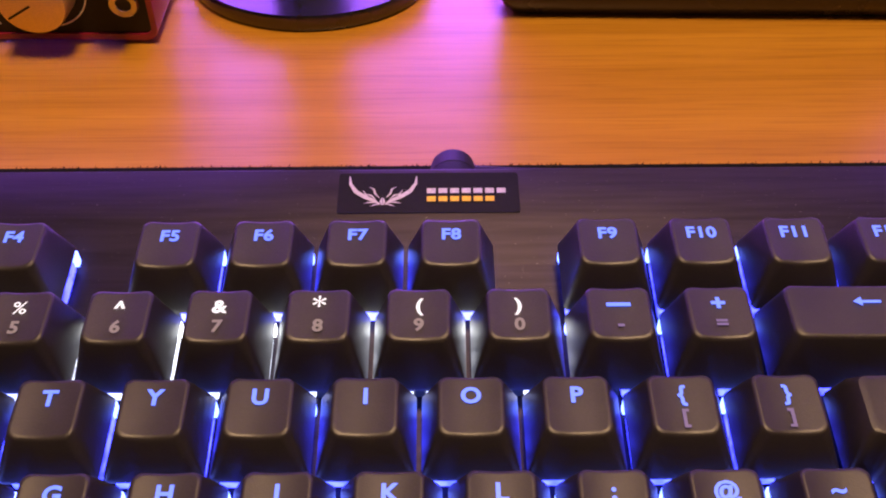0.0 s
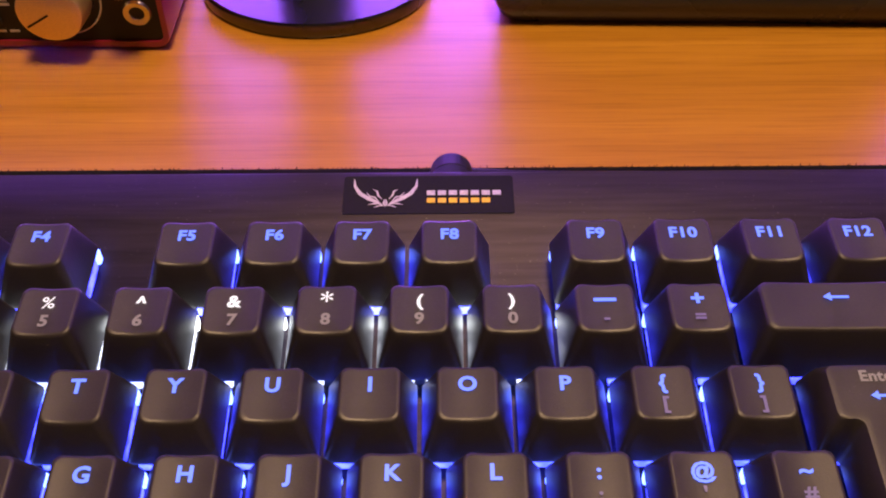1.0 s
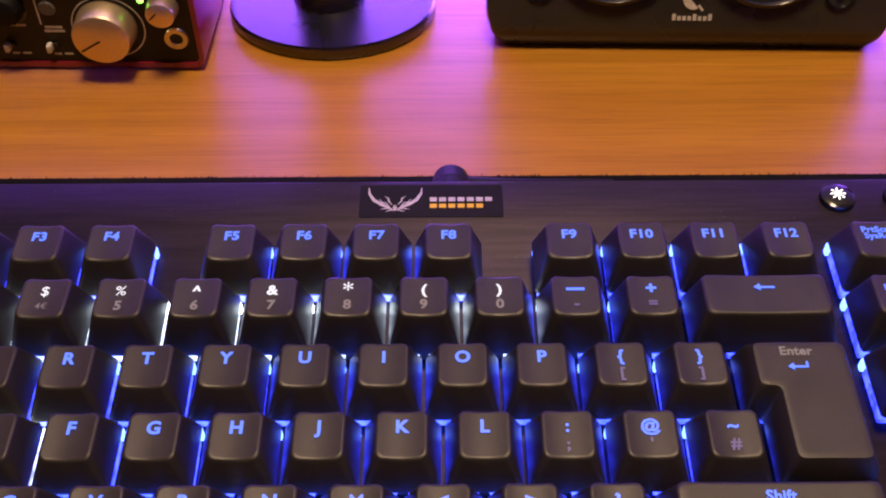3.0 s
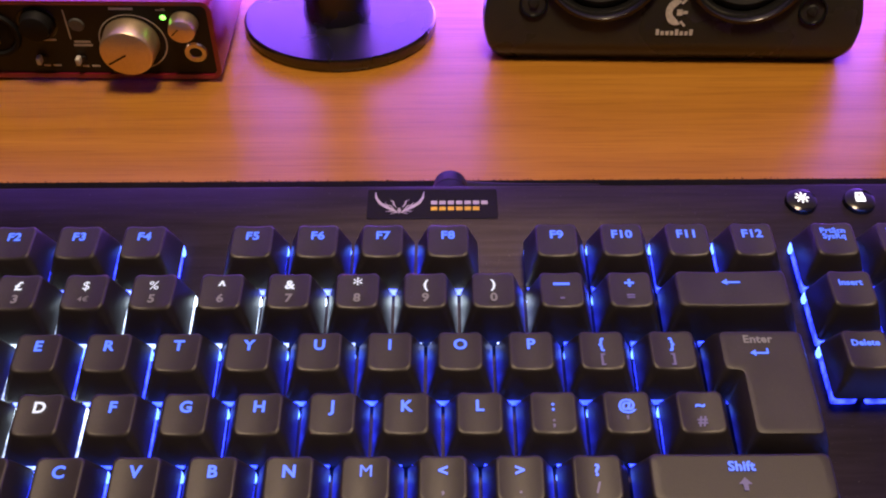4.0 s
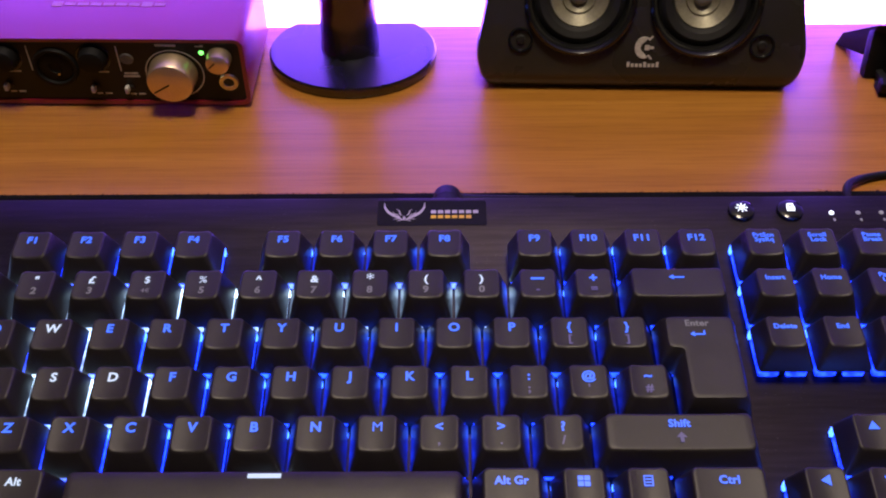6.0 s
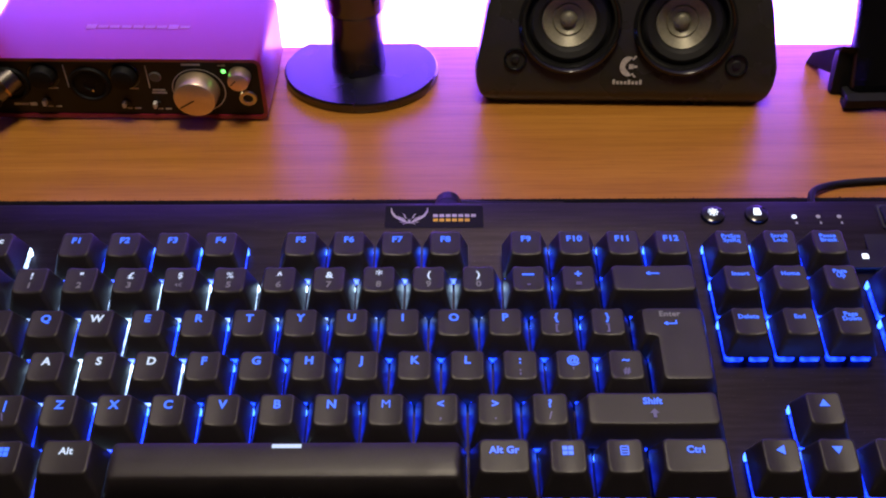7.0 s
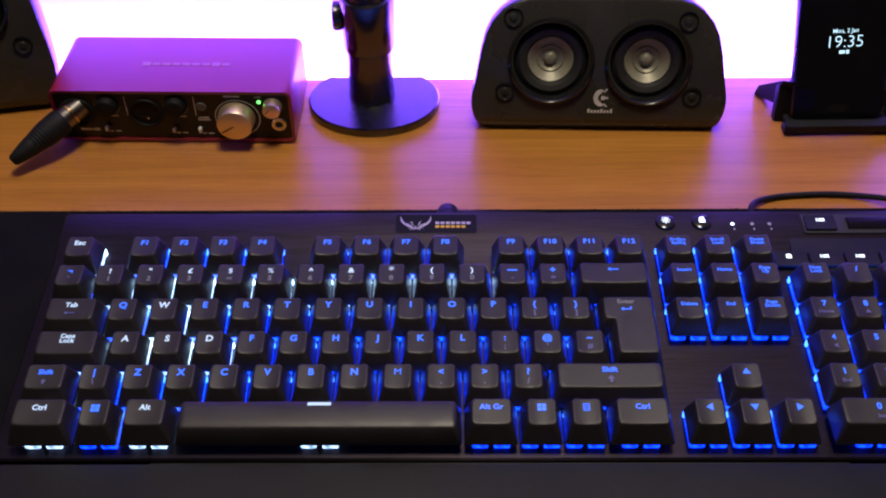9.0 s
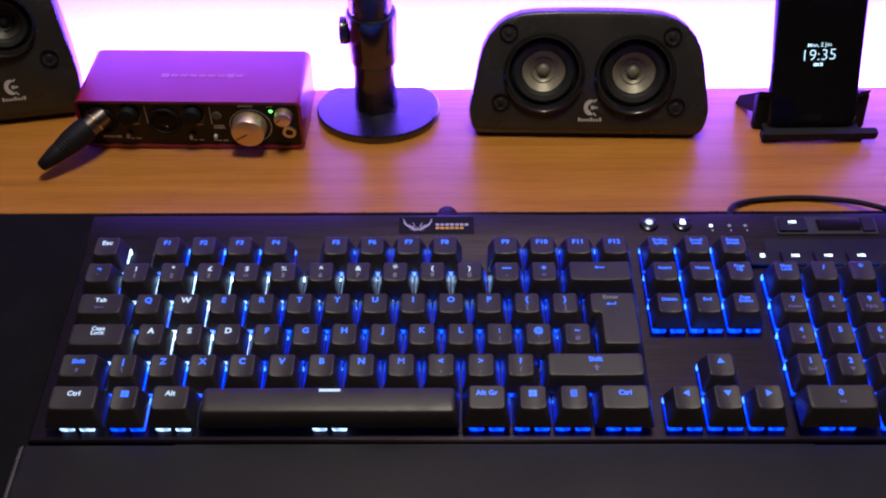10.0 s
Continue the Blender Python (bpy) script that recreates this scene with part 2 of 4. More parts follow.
def tube(points, radius, n=10, bm=None):
    """A round cable through the points, smoothed."""
    pts = [Vector(p) for p in points]
    fine = []
    for i in range(len(pts) - 1):
        p0, p1, p2, p3 = pts[max(i - 1, 0)], pts[i], pts[i + 1], pts[min(i + 2, len(pts) - 1)]
        for k in range(8):
            t = k / 8
            fine.append(0.5 * ((2 * p1) + (p2 - p0) * t + (2 * p0 - 5 * p1 + 4 * p2 - p3) * t * t + (3 * p1 - p0 - 3 * p2 + p3) * t ** 3))
    fine.append(pts[-1])
    rings = []
    for i, p in enumerate(fine):
        d = (fine[min(i + 1, len(fine) - 1)] - fine[max(i - 1, 0)]).normalized()
        a = d.cross(Vector((0, 0, 1))) if abs(d.z) < 0.95 else d.cross(Vector((1, 0, 0)))
        a.normalize()
        b = a.cross(d)
        r = radius(i / (len(fine) - 1)) if callable(radius) else radius
        rings.append([p + a * r * math.cos(2 * math.pi * k / n) + b * r * math.sin(2 * math.pi * k / n) for k in range(n)])
    return loft(rings, bm=bm)


def text_mesh(body, size, bold=0.0, spacing=1.0, depth=0.0):
    """A mesh of lettering in the built-in font, centred on its middle."""
    c = bpy.data.curves.new("lettering", "FONT")
    c.body, c.size, c.align_x, c.align_y = body, size, "CENTER", "CENTER"
    c.offset, c.space_character, c.space_line, c.resolution_u = bold * size, spacing, 0.82, 3
    c.extrude = depth
    ob = bpy.data.objects.new("lettering", c)
    me = bpy.data.meshes.new_from_object(ob)
    bpy.data.objects.remove(ob)
    bpy.data.curves.remove(c)
    me.materials.clear()
    return me


def bars(rows, bm=None):
    """Plain flat bars: (x, y, width, height)."""
    for x, y, w, h in rows:
        bm = box(w, h, 0.0002, (x, y, 0), 0.0, bm=bm)
    return bm


# ---- room and desk ----
def room():
    x0, x1, y0, y1, z0, z1, th = -1.7, 1.7, -2.3, 0.2565, -0.74, 1.75, 0.1
    tagged(link_mesh("floor", box(x1 - x0 + 2 * th, y1 - y0 + 2 * th, th, ((x0 + x1) / 2, (y0 + y1) / 2, z0 - th / 2)), CARPET), "plain carpeted room floor under the desk", "floor", kind="structure")
    tagged(link_mesh("ceiling", box(x1 - x0 + 2 * th, y1 - y0 + 2 * th, th, ((x0 + x1) / 2, (y0 + y1) / 2, z1 + th / 2)), DIMMED_CEILING), "plain unseen ceiling, off-white darkened for the dim room", "ceiling", kind="structure")
    h, zc = z1 - z0, (z0 + z1) / 2
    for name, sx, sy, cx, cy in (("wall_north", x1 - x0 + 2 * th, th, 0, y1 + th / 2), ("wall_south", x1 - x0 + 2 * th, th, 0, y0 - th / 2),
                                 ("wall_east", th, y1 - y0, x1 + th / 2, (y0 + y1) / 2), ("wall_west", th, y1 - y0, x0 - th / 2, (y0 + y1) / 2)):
        tagged(link_mesh(name, box(sx, sy, h, (cx, cy, zc)), PLASTER if name == "wall_north" else DIMMED_PAINT), "white painted wall washed by violet light" if name == "wall_north" else "plain unseen wall, beige darkened for the unlit room", "wall", kind="structure")


def desk():
    d = thing("desk", pose(0, 0, -0.74), "oak veneered desk with horizontal grain", "desk")
    part("desktop", box(1.9, 0.86, 0.03, (0, -0.2155, 0.725), 0.0015), WOOD, d)
    for x in (-0.9, 0.9):
        for y in (-0.60, 0.17):
            part("leg", box(0.05, 0.05, 0.71, (x, y, 0.355), 0.002), WOOD, d)
    return d


def desk_mat():
    rnd = random.Random(4)
    hx, hy = 0.62, 0.25
    pts = rounded(hx, hy, 0.012, 5)
    bm = slab([(x, y - 0.1652) for x, y in pts], 0.0004, 0.0032, 0.0008)
    m = thing("desk_mat", pose(0, 0, 0), "black cloth desk mat with a frayed edge", "desk mat")
    part("mat", bm, MAT_CLOTH, m)
    fr = bmesh.new()
    for i in range(7000):
        x = rnd.uniform(-hx, hx)
        a, ln = rnd.uniform(-1.3, 1.3), rnd.uniform(0.0001, 0.0005)
        z = rnd.uniform(0.0012, 0.0032)
        p = Vector((x, 0.0846, z))
        q = p + Vector((math.sin(a) * ln, math.cos(a) * ln, rnd.uniform(-0.0002, 0.0006)))
        w = Vector((0.00016, 0, 0))
        vs = [fr.verts.new(v) for v in (p - w, p + w, q + w * 0.4, q - w * 0.4, p + Vector((0, 0, 0.0002)))]
        fr.faces.new((vs[0], vs[1], vs[2], vs[3]))
        fr.faces.new((vs[0], vs[4], vs[3]))
        fr.faces.new((vs[1], vs[2], vs[4]))
    tagged(part("edge_fuzz", fr, MAT_CLOTH, m, smooth=False), kind="stuff")


room()
desk()
desk_mat()

# ---- keyboard ----
U = 0.01905
SLOPE = math.degrees(math.atan(0.0785))
# rows: centre y, cap height above its skirt, tilt of its top
ROW = {"f": (0.0190, 0.0102, -2.0), "n": (0.0, 0.0113, -2.0), "q": (-U, 0.0093, -1.0), "a": (-2 * U, 0.0090, 0.0), "z": (-3 * U, 0.0098, 1.5), "b": (-4 * U, 0.0108, 2.5)}
LIFT = 0.0060


def plate_z(y, off=0.0):
    return 0.0235 + (y - 0.0217) * 0.0785 + off


def on_plate(x, y, off=0.0, turn=0.0):
    return pose(x, y, plate_z(y, off), SLOPE, 0, turn)


def dense(pts, n, extra=5):
    """The rounded outline with further points along its four straight sides."""
    out = []
    for i, p in enumerate(pts):
        out.append(p)
        if i % (n + 1) == n:
            q = pts[(i + 1) % len(pts)]
            out += [(p[0] + (q[0] - p[0]) * k / (extra + 1), p[1] + (q[1] - p[1]) * k / (extra + 1)) for k in range(1, extra + 1)]
    return out


def keycap_rings(hx, hy, top_x, top_y, h, tilt, back):
    n = 6
    sl = math.tan(radians(tilt))

    def ring(ax, ay, r, z, dish=None):
        pts = []
        for x, y in dense(rounded(ax, ay, r, n), n):
            zz = z if z <= 0 else z + (y) * sl
            if dish is not None:
                zz -= dish * max(0.0, 1 - (x / top_x) ** 2)
            pts.append((x, y + back * max(0.0, z) / h, zz))
        return pts
    d = 0.0008 if hx < 0.0097 else 0.0005
    rings = [ring(hx - 0.0012, hy - 0.0012, 0.0004, 0.0004), ring(hx - 0.0012, hy - 0.0012, 0.0004, 0.0), ring(hx, hy, 0.0012, 0.0), ring(hx, hy, 0.0012, 0.0006),
             ring(top_x + 0.0002 + 0.24 * (hx - top_x), top_y + 0.0002 + 0.24 * (hy - top_y), 0.0018, h * 0.72),
             ring(top_x + 0.00034, top_y + 0.00034, 0.0021, h - 0.00085, d * 0.8), ring(top_x + 0.00016, top_y + 0.00016, 0.0020, h - 0.00040, d * 0.92), ring(top_x - 0.00012, top_y - 0.00012, 0.0019, h - 0.00012, d), ring(top_x - 0.0005, top_y - 0.0005, 0.0018, h, d)]
    for k in (0.88, 0.76, 0.62, 0.48, 0.34, 0.2, 0.08):
        rings.append(ring(top_x * k, top_y * k, 0.0019 * k, h, d))
    return rings


CAPS = {}


def cap_mesh(row, w):
    k = (row, w)
    if k not in CAPS:
        _, h, tilt = ROW[row]
        hx = w * U / 2 - 0.0005
        bm = loft(keycap_rings(hx, 0.00905, hx - 0.0032, 0.0062, h, tilt, 0.0013))
        me = bpy.data.meshes.new("keycap")
        bmesh.ops.recalc_face_normals(bm, faces=bm.faces)
        bm.to_mesh(me)
        bm.free()
        me.shade_smooth()
        me.set_sharp_from_angle(angle=radians(50))
        me.materials.append(KEYCAP)
        CAPS[k] = me
    return CAPS[k]


def spacebar_mesh(w):
    hx, h = w * U / 2 - 0.0005, 0.0094
    rings = []
    for ax, ay, z, r in ((hx, 0.00905, 0, 0.0012), (hx, 0.00905, 0.0006, 0.0012), (hx - 0.0016, 0.0080, h * 0.6, 0.002), (hx - 0.0023, 0.0071, h - 0.0010, 0.002), (hx - 0.0026, 0.0066, h - 0.0003, 0.002), (hx - 0.0031, 0.0060, h, 0.002), (hx - 0.004, 0.0035, h + 0.0003, 0.0015), (hx - 0.005, 0.001, h + 0.0004, 0.0005)):
        rings.append([(x, y + 0.0006 * z / h, z) for x, y in rounded(ax, ay, r, 6)])
    bm = loft(rings)
    me = bpy.data.meshes.new("keycap")
    bmesh.ops.recalc_face_normals(bm, faces=bm.faces)
    bm.to_mesh(me)
    bm.free()
    me.shade_smooth()
    me.set_sharp_from_angle(angle=radians(50))
    me.materials.append(KEYCAP)
    return me


def enter_mesh():
    """The tall L-shaped return key: wide above, narrower below."""
    h = 0.0102

    def outline(inset, r):
        wl, wr, notch = -0.75 * U + 0.0005 + inset, 0.75 * U - 0.0005 - inset, -0.5 * U + 0.0005 + inset
        t, bm_, mid = 0.5 * U - 0.0005 - inset, -1.5 * U + 0.0005 + inset, -0.5 * U + 0.0003 + inset * 1.15
        corners = [(wr, t), (wl, t), (wl, mid), (notch, mid), (notch, bm_), (wr, bm_)]
        pts = []
        m = len(corners)
        for i in range(m):
            p, q, s = Vector(corners[i - 1]), Vector(corners[i]), Vector(corners[(i + 1) % m])
            a, b = (p - q).normalized(), (s - q).normalized()
            for k in range(5):
                tt = k / 4
                pts.append(tuple(q + a * r * (1 - tt) ** 2 + b * r * tt ** 2))
        return pts
    rings = [[(x, y, z) for x, y in outline(i, r)] for i, r, z in ((0, 0.0012, 0), (0, 0.0012, 0.0006), (0.0014, 0.0016, h * 0.7), (0.0026, 0.0019, h - 0.0006), (0.0029, 0.0019, h - 0.0001), (0.0034, 0.0017, h), (0.0044, 0.0015, h))]
    bm = loft(rings)
    bmesh.ops.triangulate(bm, faces=[f for f in bm.faces if len(f.verts) > 4])
    me = bpy.data.meshes.new("keycap")
    bmesh.ops.recalc_face_normals(bm, faces=bm.faces)
    bm.to_mesh(me)
    bm.free()
    me.shade_smooth()
    me.set_sharp_from_angle(angle=radians(40))
    me.materials.append(KEYCAP)
    return me


def switch_mesh(material):
    bm = box(0.0068, 0.0146, 0.0029, (-0.0047, 0, 0.00185), 0.0006)
    box(0.0068, 0.0146, 0.0029, (0.0047, 0, 0.00185), 0.0006, bm=bm)
    me = bpy.data.meshes.new("switch_light")
    bm.to_mesh(me)
    bm.free()
    me.materials.append(material)
    return me


def diode_mesh(material):
    bm = box(0.0172, 0.0020, 0.0038, (0, 0.0087, 0.0023), 0.0006)
    me = bpy.data.meshes.new("diode")
    bm.to_mesh(me)
    bm.free()
    me.materials.append(material)
    return me


def stem_mesh():
    bm = box(0.0022, 0.0136, 0.0030, (0, 0, 0.0018), 0.0003)
    box(0.0100, 0.0100, 0.0030, (0, 0, 0.0060), 0.0012, bm=bm)
    box(0.0156, 0.0124, 0.0006, (0, -0.0012, 0.0044), 0.0002, bm=bm)
    me = bpy.data.meshes.new("switch")
    bm.to_mesh(me)
    bm.free()
    me.materials.append(SWITCH_DARK)
    return me


def icon_mesh(kind, s):
    bm = None
    if kind == "windows":
        bm = bars([(x * s * 0.27, y * s * 0.25, s * 0.46, s * 0.42) for x in (-1, 1) for y in (-1, 1)])
    elif kind == "menu":
        bm = bars([(0, s * 0.45, s * 0.8, s * 0.1), (0, -s * 0.45, s * 0.8, s * 0.1), (-s * 0.36, 0, s * 0.1, s * 0.9), (s * 0.36, 0, s * 0.1, s * 0.9), (0, 0.15 * s, s * 0.5, s * 0.1), (0, -0.15 * s, s * 0.5, s * 0.1)])
    elif kind in ("left", "right", "up", "down"):
        bm = bmesh.new()
        a = {"left": 90, "up": 0, "right": -90, "down": 180}[kind]
        pts = [Matrix.Rotation(radians(a), 3, "Z") @ Vector(p) for p in ((-s * 0.5, -s * 0.35, 0), (s * 0.5, -s * 0.35, 0), (0, s * 0.45, 0))]
        lower = [bm.verts.new(p) for p in pts]
        upper = [bm.verts.new(p + Vector((0, 0, 0.0001))) for p in pts]
        bm.faces.new(upper)
        for k in range(3):
            bm.faces.new((lower[k], lower[(k + 1) % 3], upper[(k + 1) % 3], upper[k]))
    elif kind == "back_arrow":
        bm = bars([(s * 0.2, 0, s * 1.3, s * 0.18)])
        merge_arrow(bm, -s * 0.45, s)
    elif kind == "enter_arrow":
        bm = bars([(s * 0.2, 0, s * 1.3, s * 0.18), (s * 0.78, s * 0.25, s * 0.18, s * 0.6)])
        merge_arrow(bm, -s * 0.45, s)
    elif kind == "shift_arrow":
        bm = bars([(0, -s * 0.3, s * 0.34, s * 0.5)])
        v = [bm.verts.new(p) for p in ((-s * 0.5, -s * 0.05, 0), (s * 0.5, -s * 0.05, 0), (0, s * 0.5, 0))]
        bm.faces.new(v)
    elif kind == "bar":
        bm = bars([(0, 0, s, s * 0.16)])
    elif kind == "sun":
        bm = lathe([(0, 0.0001), (s * 0.24, 0.0001), (s * 0.24, 0)], 16)
        for k in range(8):
            b2 = box(s * 0.2, s * 0.1, 0.0001, (s * 0.42, 0, 0))
            b2.transform(Matrix.Rotation(k * math.pi / 4, 4, "Z"))
            merge(bm, b2)
    elif kind == "padlock":
        bm = bars([(0, -s * 0.15, s * 0.7, s * 0.5), (-s * 0.22, s * 0.22, s * 0.12, s * 0.35), (s * 0.22, s * 0.22, s * 0.12, s * 0.35), (0, s * 0.4, s * 0.5, s * 0.12)])
    elif kind == "stop":
        bm = bars([(0, 0, s * 0.8, s * 0.8)])
    elif kind in ("previous", "play", "next", "mute"):
        bm = bars([(-s * 0.75, 0, s * 0.18, s * 0.8), (0.1 * s, 0, s * 0.9, s * 0.62), (s * 0.75, 0, s * 0.18, s * 0.8)])
    me = bpy.data.meshes.new("legend")
    bm.to_mesh(me)
    bm.free()
    return me


def merge_arrow(bm, x, s):
    v = [bm.verts.new(p) for p in ((x, s * 0.4, 0.0001), (x, -s * 0.4, 0.0001), (x - s * 0.6, 0, 0.0001))]
    bm.faces.new(v)


ICONS = {"windows", "menu", "left", "right", "up", "down", "back_arrow", "enter_arrow", "shift_arrow", "bar"}
SWITCH = {"blue": switch_mesh(GLOW_BLUE), "white": switch_mesh(GLOW_WHITE)}
STEM = stem_mesh()
DIODE = {"blue": diode_mesh(DIODE_BLUE), "white": diode_mesh(DIODE_WHITE)}


def add_legend(keycap, body, x, y, z, tilt, size, material):
    me = icon_mesh(body, size) if body in ICONS else text_mesh(body, size * (1.5 if body == "*" else 1.0), 0.0 if body == "M" else 0.004 if body in "$*%4\u20ac" else 0.034, 1.05)
    me.name = "legend"
    me.materials.append(material)
    share("legend", me, keycap, pose(x, y, z, tilt, 0, 0))


def add_key(board, row, u, body, w=1.0, light="blue", lower="", size=0.0042, mesh=None, dy=0.0023):
    yc, h, tilt = ROW[row]
    x = (u - 10) * U
    base = on_plate(x, yc)
    keycap = share("key", mesh or cap_mesh(row, w), board, base @ pose(0, 0, LIFT))
    z0 = h - (0.00042 if w == 1.0 else 0.00005)
    sl = math.tan(radians(tilt))
    mat = LEGEND_BLUE if light == "blue" else LEGEND_WHITE
    if body:
        add_legend(keycap, body, 0, dy + 0.0009, z0 + dy * sl, tilt, size, mat)
    if lower:
        ly = -0.0024
        add_legend(keycap, lower, 0, ly + 0.0009, z0 + ly * sl, tilt, 0.0040 if len(lower) == 1 else 0.0026, LEGEND_DIM if row == "n" and light == "white" else LEGEND_DIM_BLUE)
    share("switch_light", SWITCH[light], board, base)
    share("switch", STEM, board, base)
    share("diode", DIODE[light], board, base)
    return keycap


def crescent(points, width, bm):
    """A flat blade along the points, thickest past its middle and pointed at the start."""
    own = bmesh.new()
    pts = [Vector((x, y, 0.00055)) for x, y in points]
    n = len(pts)
    left, right = [], []
    for i, p in enumerate(pts):
        d = (pts[min(i + 1, n - 1)] - pts[max(i - 1, 0)]).normalized()
        k = Vector((-d.y, d.x, 0)) * width * math.sin(math.pi * (0.04 + 0.86 * i / (n - 1)))
        left.append(own.verts.new(p + k))
        right.append(own.verts.new(p - k))
    for i in range(n - 1):
        own.faces.new((left[i], left[i + 1], right[i + 1], right[i]))
    return merge(bm, own)


def keyboard():
    kb = thing("keyboard", pose(0, 0, 0), "black mechanical keyboard with blue and white backlit keys", "keyboard")
    x0, x1, y0, y1 = -0.199, 0.2535, -0.0885, 0.0550
    # brushed top plate: raised strip at the back, a bevelled step, then the flat under the keys
    prof = [(y0 + 0.001, -0.006), (y0, -0.003), (y0, -0.0008), (y0 + 0.0008, 0.0), (0.0266, 0.0), (0.0274, 0.0002), (0.0384, 0.0021), (0.0396, 0.0023), (y1 - 0.0015, 0.0023), (y1, 0.0012), (y1, -0.006)]
    rings = []
    for x in (x0, x0 + 0.0006, x1 - 0.0006, x1):
        e = 0.0006 if x in (x0, x1) else 0.0
        rings.append([(x, y, plate_z(y, o - e)) for y, o in prof])
    part("top_plate", loft(rings), PLATE, kb, "black brushed aluminium top plate")
    # plastic tray below it
    tray = [(y0 + 0.002, 0.0036), (y0 + 0.002, plate_z(y0, -0.004)), (y1 - 0.001, plate_z(y1, -0.004)), (y1 + 0.001, 0.015), (y1 - 0.004, 0.0036)]
    part("tray", loft([[(x, y, z) for y, z in tray] for x in (x0 + 0.001, x1 - 0.001)]), SOFT_PLASTIC, kb)
    # badge: plain horned shape and two plain bars
    bx, by = -0.0080, 0.0462
    bd = on_plate(bx, by, 0.0022)
    badge = part("badge", slab(rounded(0.0206, 0.0062, 0.0006, 2), 0.0, 0.0004, 0.0001), BADGE_BLACK, kb, "small black badge", bd)
    horn = None
    strokes = [([(6.5, 4.3), (6.3, 2.2), (5.2, 0.2), (3.4, -1.2), (1.6, -2.2), (0.5, -3.2)], 0.80), ([(3.9, 0.6), (3.2, -0.6), (2.2, -0.8), (1.4, -1.8)], 0.32),
               ([(2.6, 1.4), (1.7, 0.8), (1.5, -0.3), (0.7, -1.4)], 0.34), ([(0.1, -1.4), (0.3, -2.4), (0.1, -3.4)], 0.42), ([(3.6, -2.9), (2.4, -2.6), (1.0, -2.7)], 0.30), ([(2.4, -3.7), (1.5, -3.3), (0.6, -3.1)], 0.26)]
    for sgn in (-1, 1):
        for pts, w in strokes:
            horn = crescent([(sgn * x * 0.00118 - 0.0104, y * 0.00118) for x, y in pts], w * 0.00072, horn)
    part("emblem", horn, BADGE_SILVER, badge, "silver horned emblem", smooth=False)
    for k in range(13):
        up = k < 7
        part("badge_bar", bars([(0.0006 + (k % 7 if up else k - 7) * 0.00265, 0.0004 if up else -0.0021, 0.0020, 0.0015)]), BADGE_SILVER if up else BADGE_YELLOW, badge, "pale bar" if up else "yellow bar", pose(0, 0, 0.00045), False)
    # keys
    K = functools.partial(add_key, kb)
    K("f", 0.5, "Esc", light="white", size=0.0040)
    for i in range(12):
        K("f", 13 / 6 + i + (i // 4) * 2 / 3, "F%d" % (i + 1), size=0.0041)
    for u, body in ((15.75, "PrtScn\nSysRq"), (16.75, "Scroll\nLock"), (17.75, "Pause\nBreak")):
        K("f", u, body, size=0.0027)
    K("n", 0.5, "\u00ac", lower="`")
    for i, (a, b) in enumerate(zip("!\"\u00a3$%^&*()", "1234567890")):
        K("n", 1.5 + i, a, light="white", lower="4\u20ac" if b == "4" else b)
    K("n", 11.5, "bar", lower="-", size=0.0046)
    K("n", 12.5, "+", lower="=", size=0.0050)
    K("n", 14.0, "back_arrow", w=2.0, size=0.0028)
    K("q", 0.75, "Tab", w=1.5, light="white", lower="back_arrow", size=0.0036)
    for i, c in enumerate("QWERTYUIOP"):
        K("q", 2 + i, c, light="white" if c == "W" else "blue", size=0.0046)
    K("q", 12, "{", lower="[", size=0.0044)
    K("q", 13, "}", lower="]", size=0.0044)
    K("a", 0.875, "Caps\nLock", w=1.75, light="white", size=0.0032)
    for i, c in enumerate("ASDFGHJKL"):
        K("a", 2.25 + i, c, light="white" if c in "ASD" else "blue", size=0.0046)
    for u, a, b in ((11.25, ":", ";"), (12.25, "@", "'"), (13.25, "~", "#")):
        K("a", u, a, lower=b, size=0.0044)
    ent = K("q", 14.25, "", w=1.5, mesh=enter_mesh())
    add_legend(ent, "Enter", -0.001, 0.0034, 0.0104, 0, 0.0034, LEGEND_DIM)
    add_legend(ent, "enter_arrow", -0.001, -0.0010, 0.0104, 0, 0.0026, LEGEND_BLUE)
    K("z", 0.625, "Shift", w=1.25, lower="shift_arrow", size=0.0034)
    K("z", 1.75, "|", lower="\\", size=0.0044)
    for i, c in enumerate("ZXCVBNM"):
        K("z", 2.75 + i, c, size=0.0046)
    for u, a, b in ((9.75, "<", ","), (10.75, ">", "."), (11.75, "?", "/")):
        K("z", u, a, lower=b, size=0.0044)
    rs = K("z", 13.625, "Shift", w=2.75, size=0.0036, dy=0.0030)
    add_legend(rs, "shift_arrow", 0.0003, -0.0006, 0.0096, 1.5, 0.0034, LEGEND_DIM_BLUE)
    K("b", 0.75, "Ctrl", w=1.5, light="white", size=0.0036)
    K("b", 2.0, "windows", size=0.0036)
    K("b", 3.125, "Alt", w=1.25, light="white", size=0.0036)
    sp = K("b", 7.0, "", w=6.5, light="white", mesh=spacebar_mesh(6.5))
    lb = bars([(0, 0, 0.0100, 0.0016)])
    part("legend", lb, LEGEND_WHITE, sp, "white glowing bar", pose(0.0003, 0.0056, 0.0097, -12, 0, 0), False)
    K("b", 10.875, "Alt Gr", w=1.25, size=0.0036)
    K("b", 12.0, "windows", size=0.0036)
    K("b", 13.0, "menu", size=0.0034)
    K("b", 14.25, "Ctrl", w=1.5, size=0.0036)
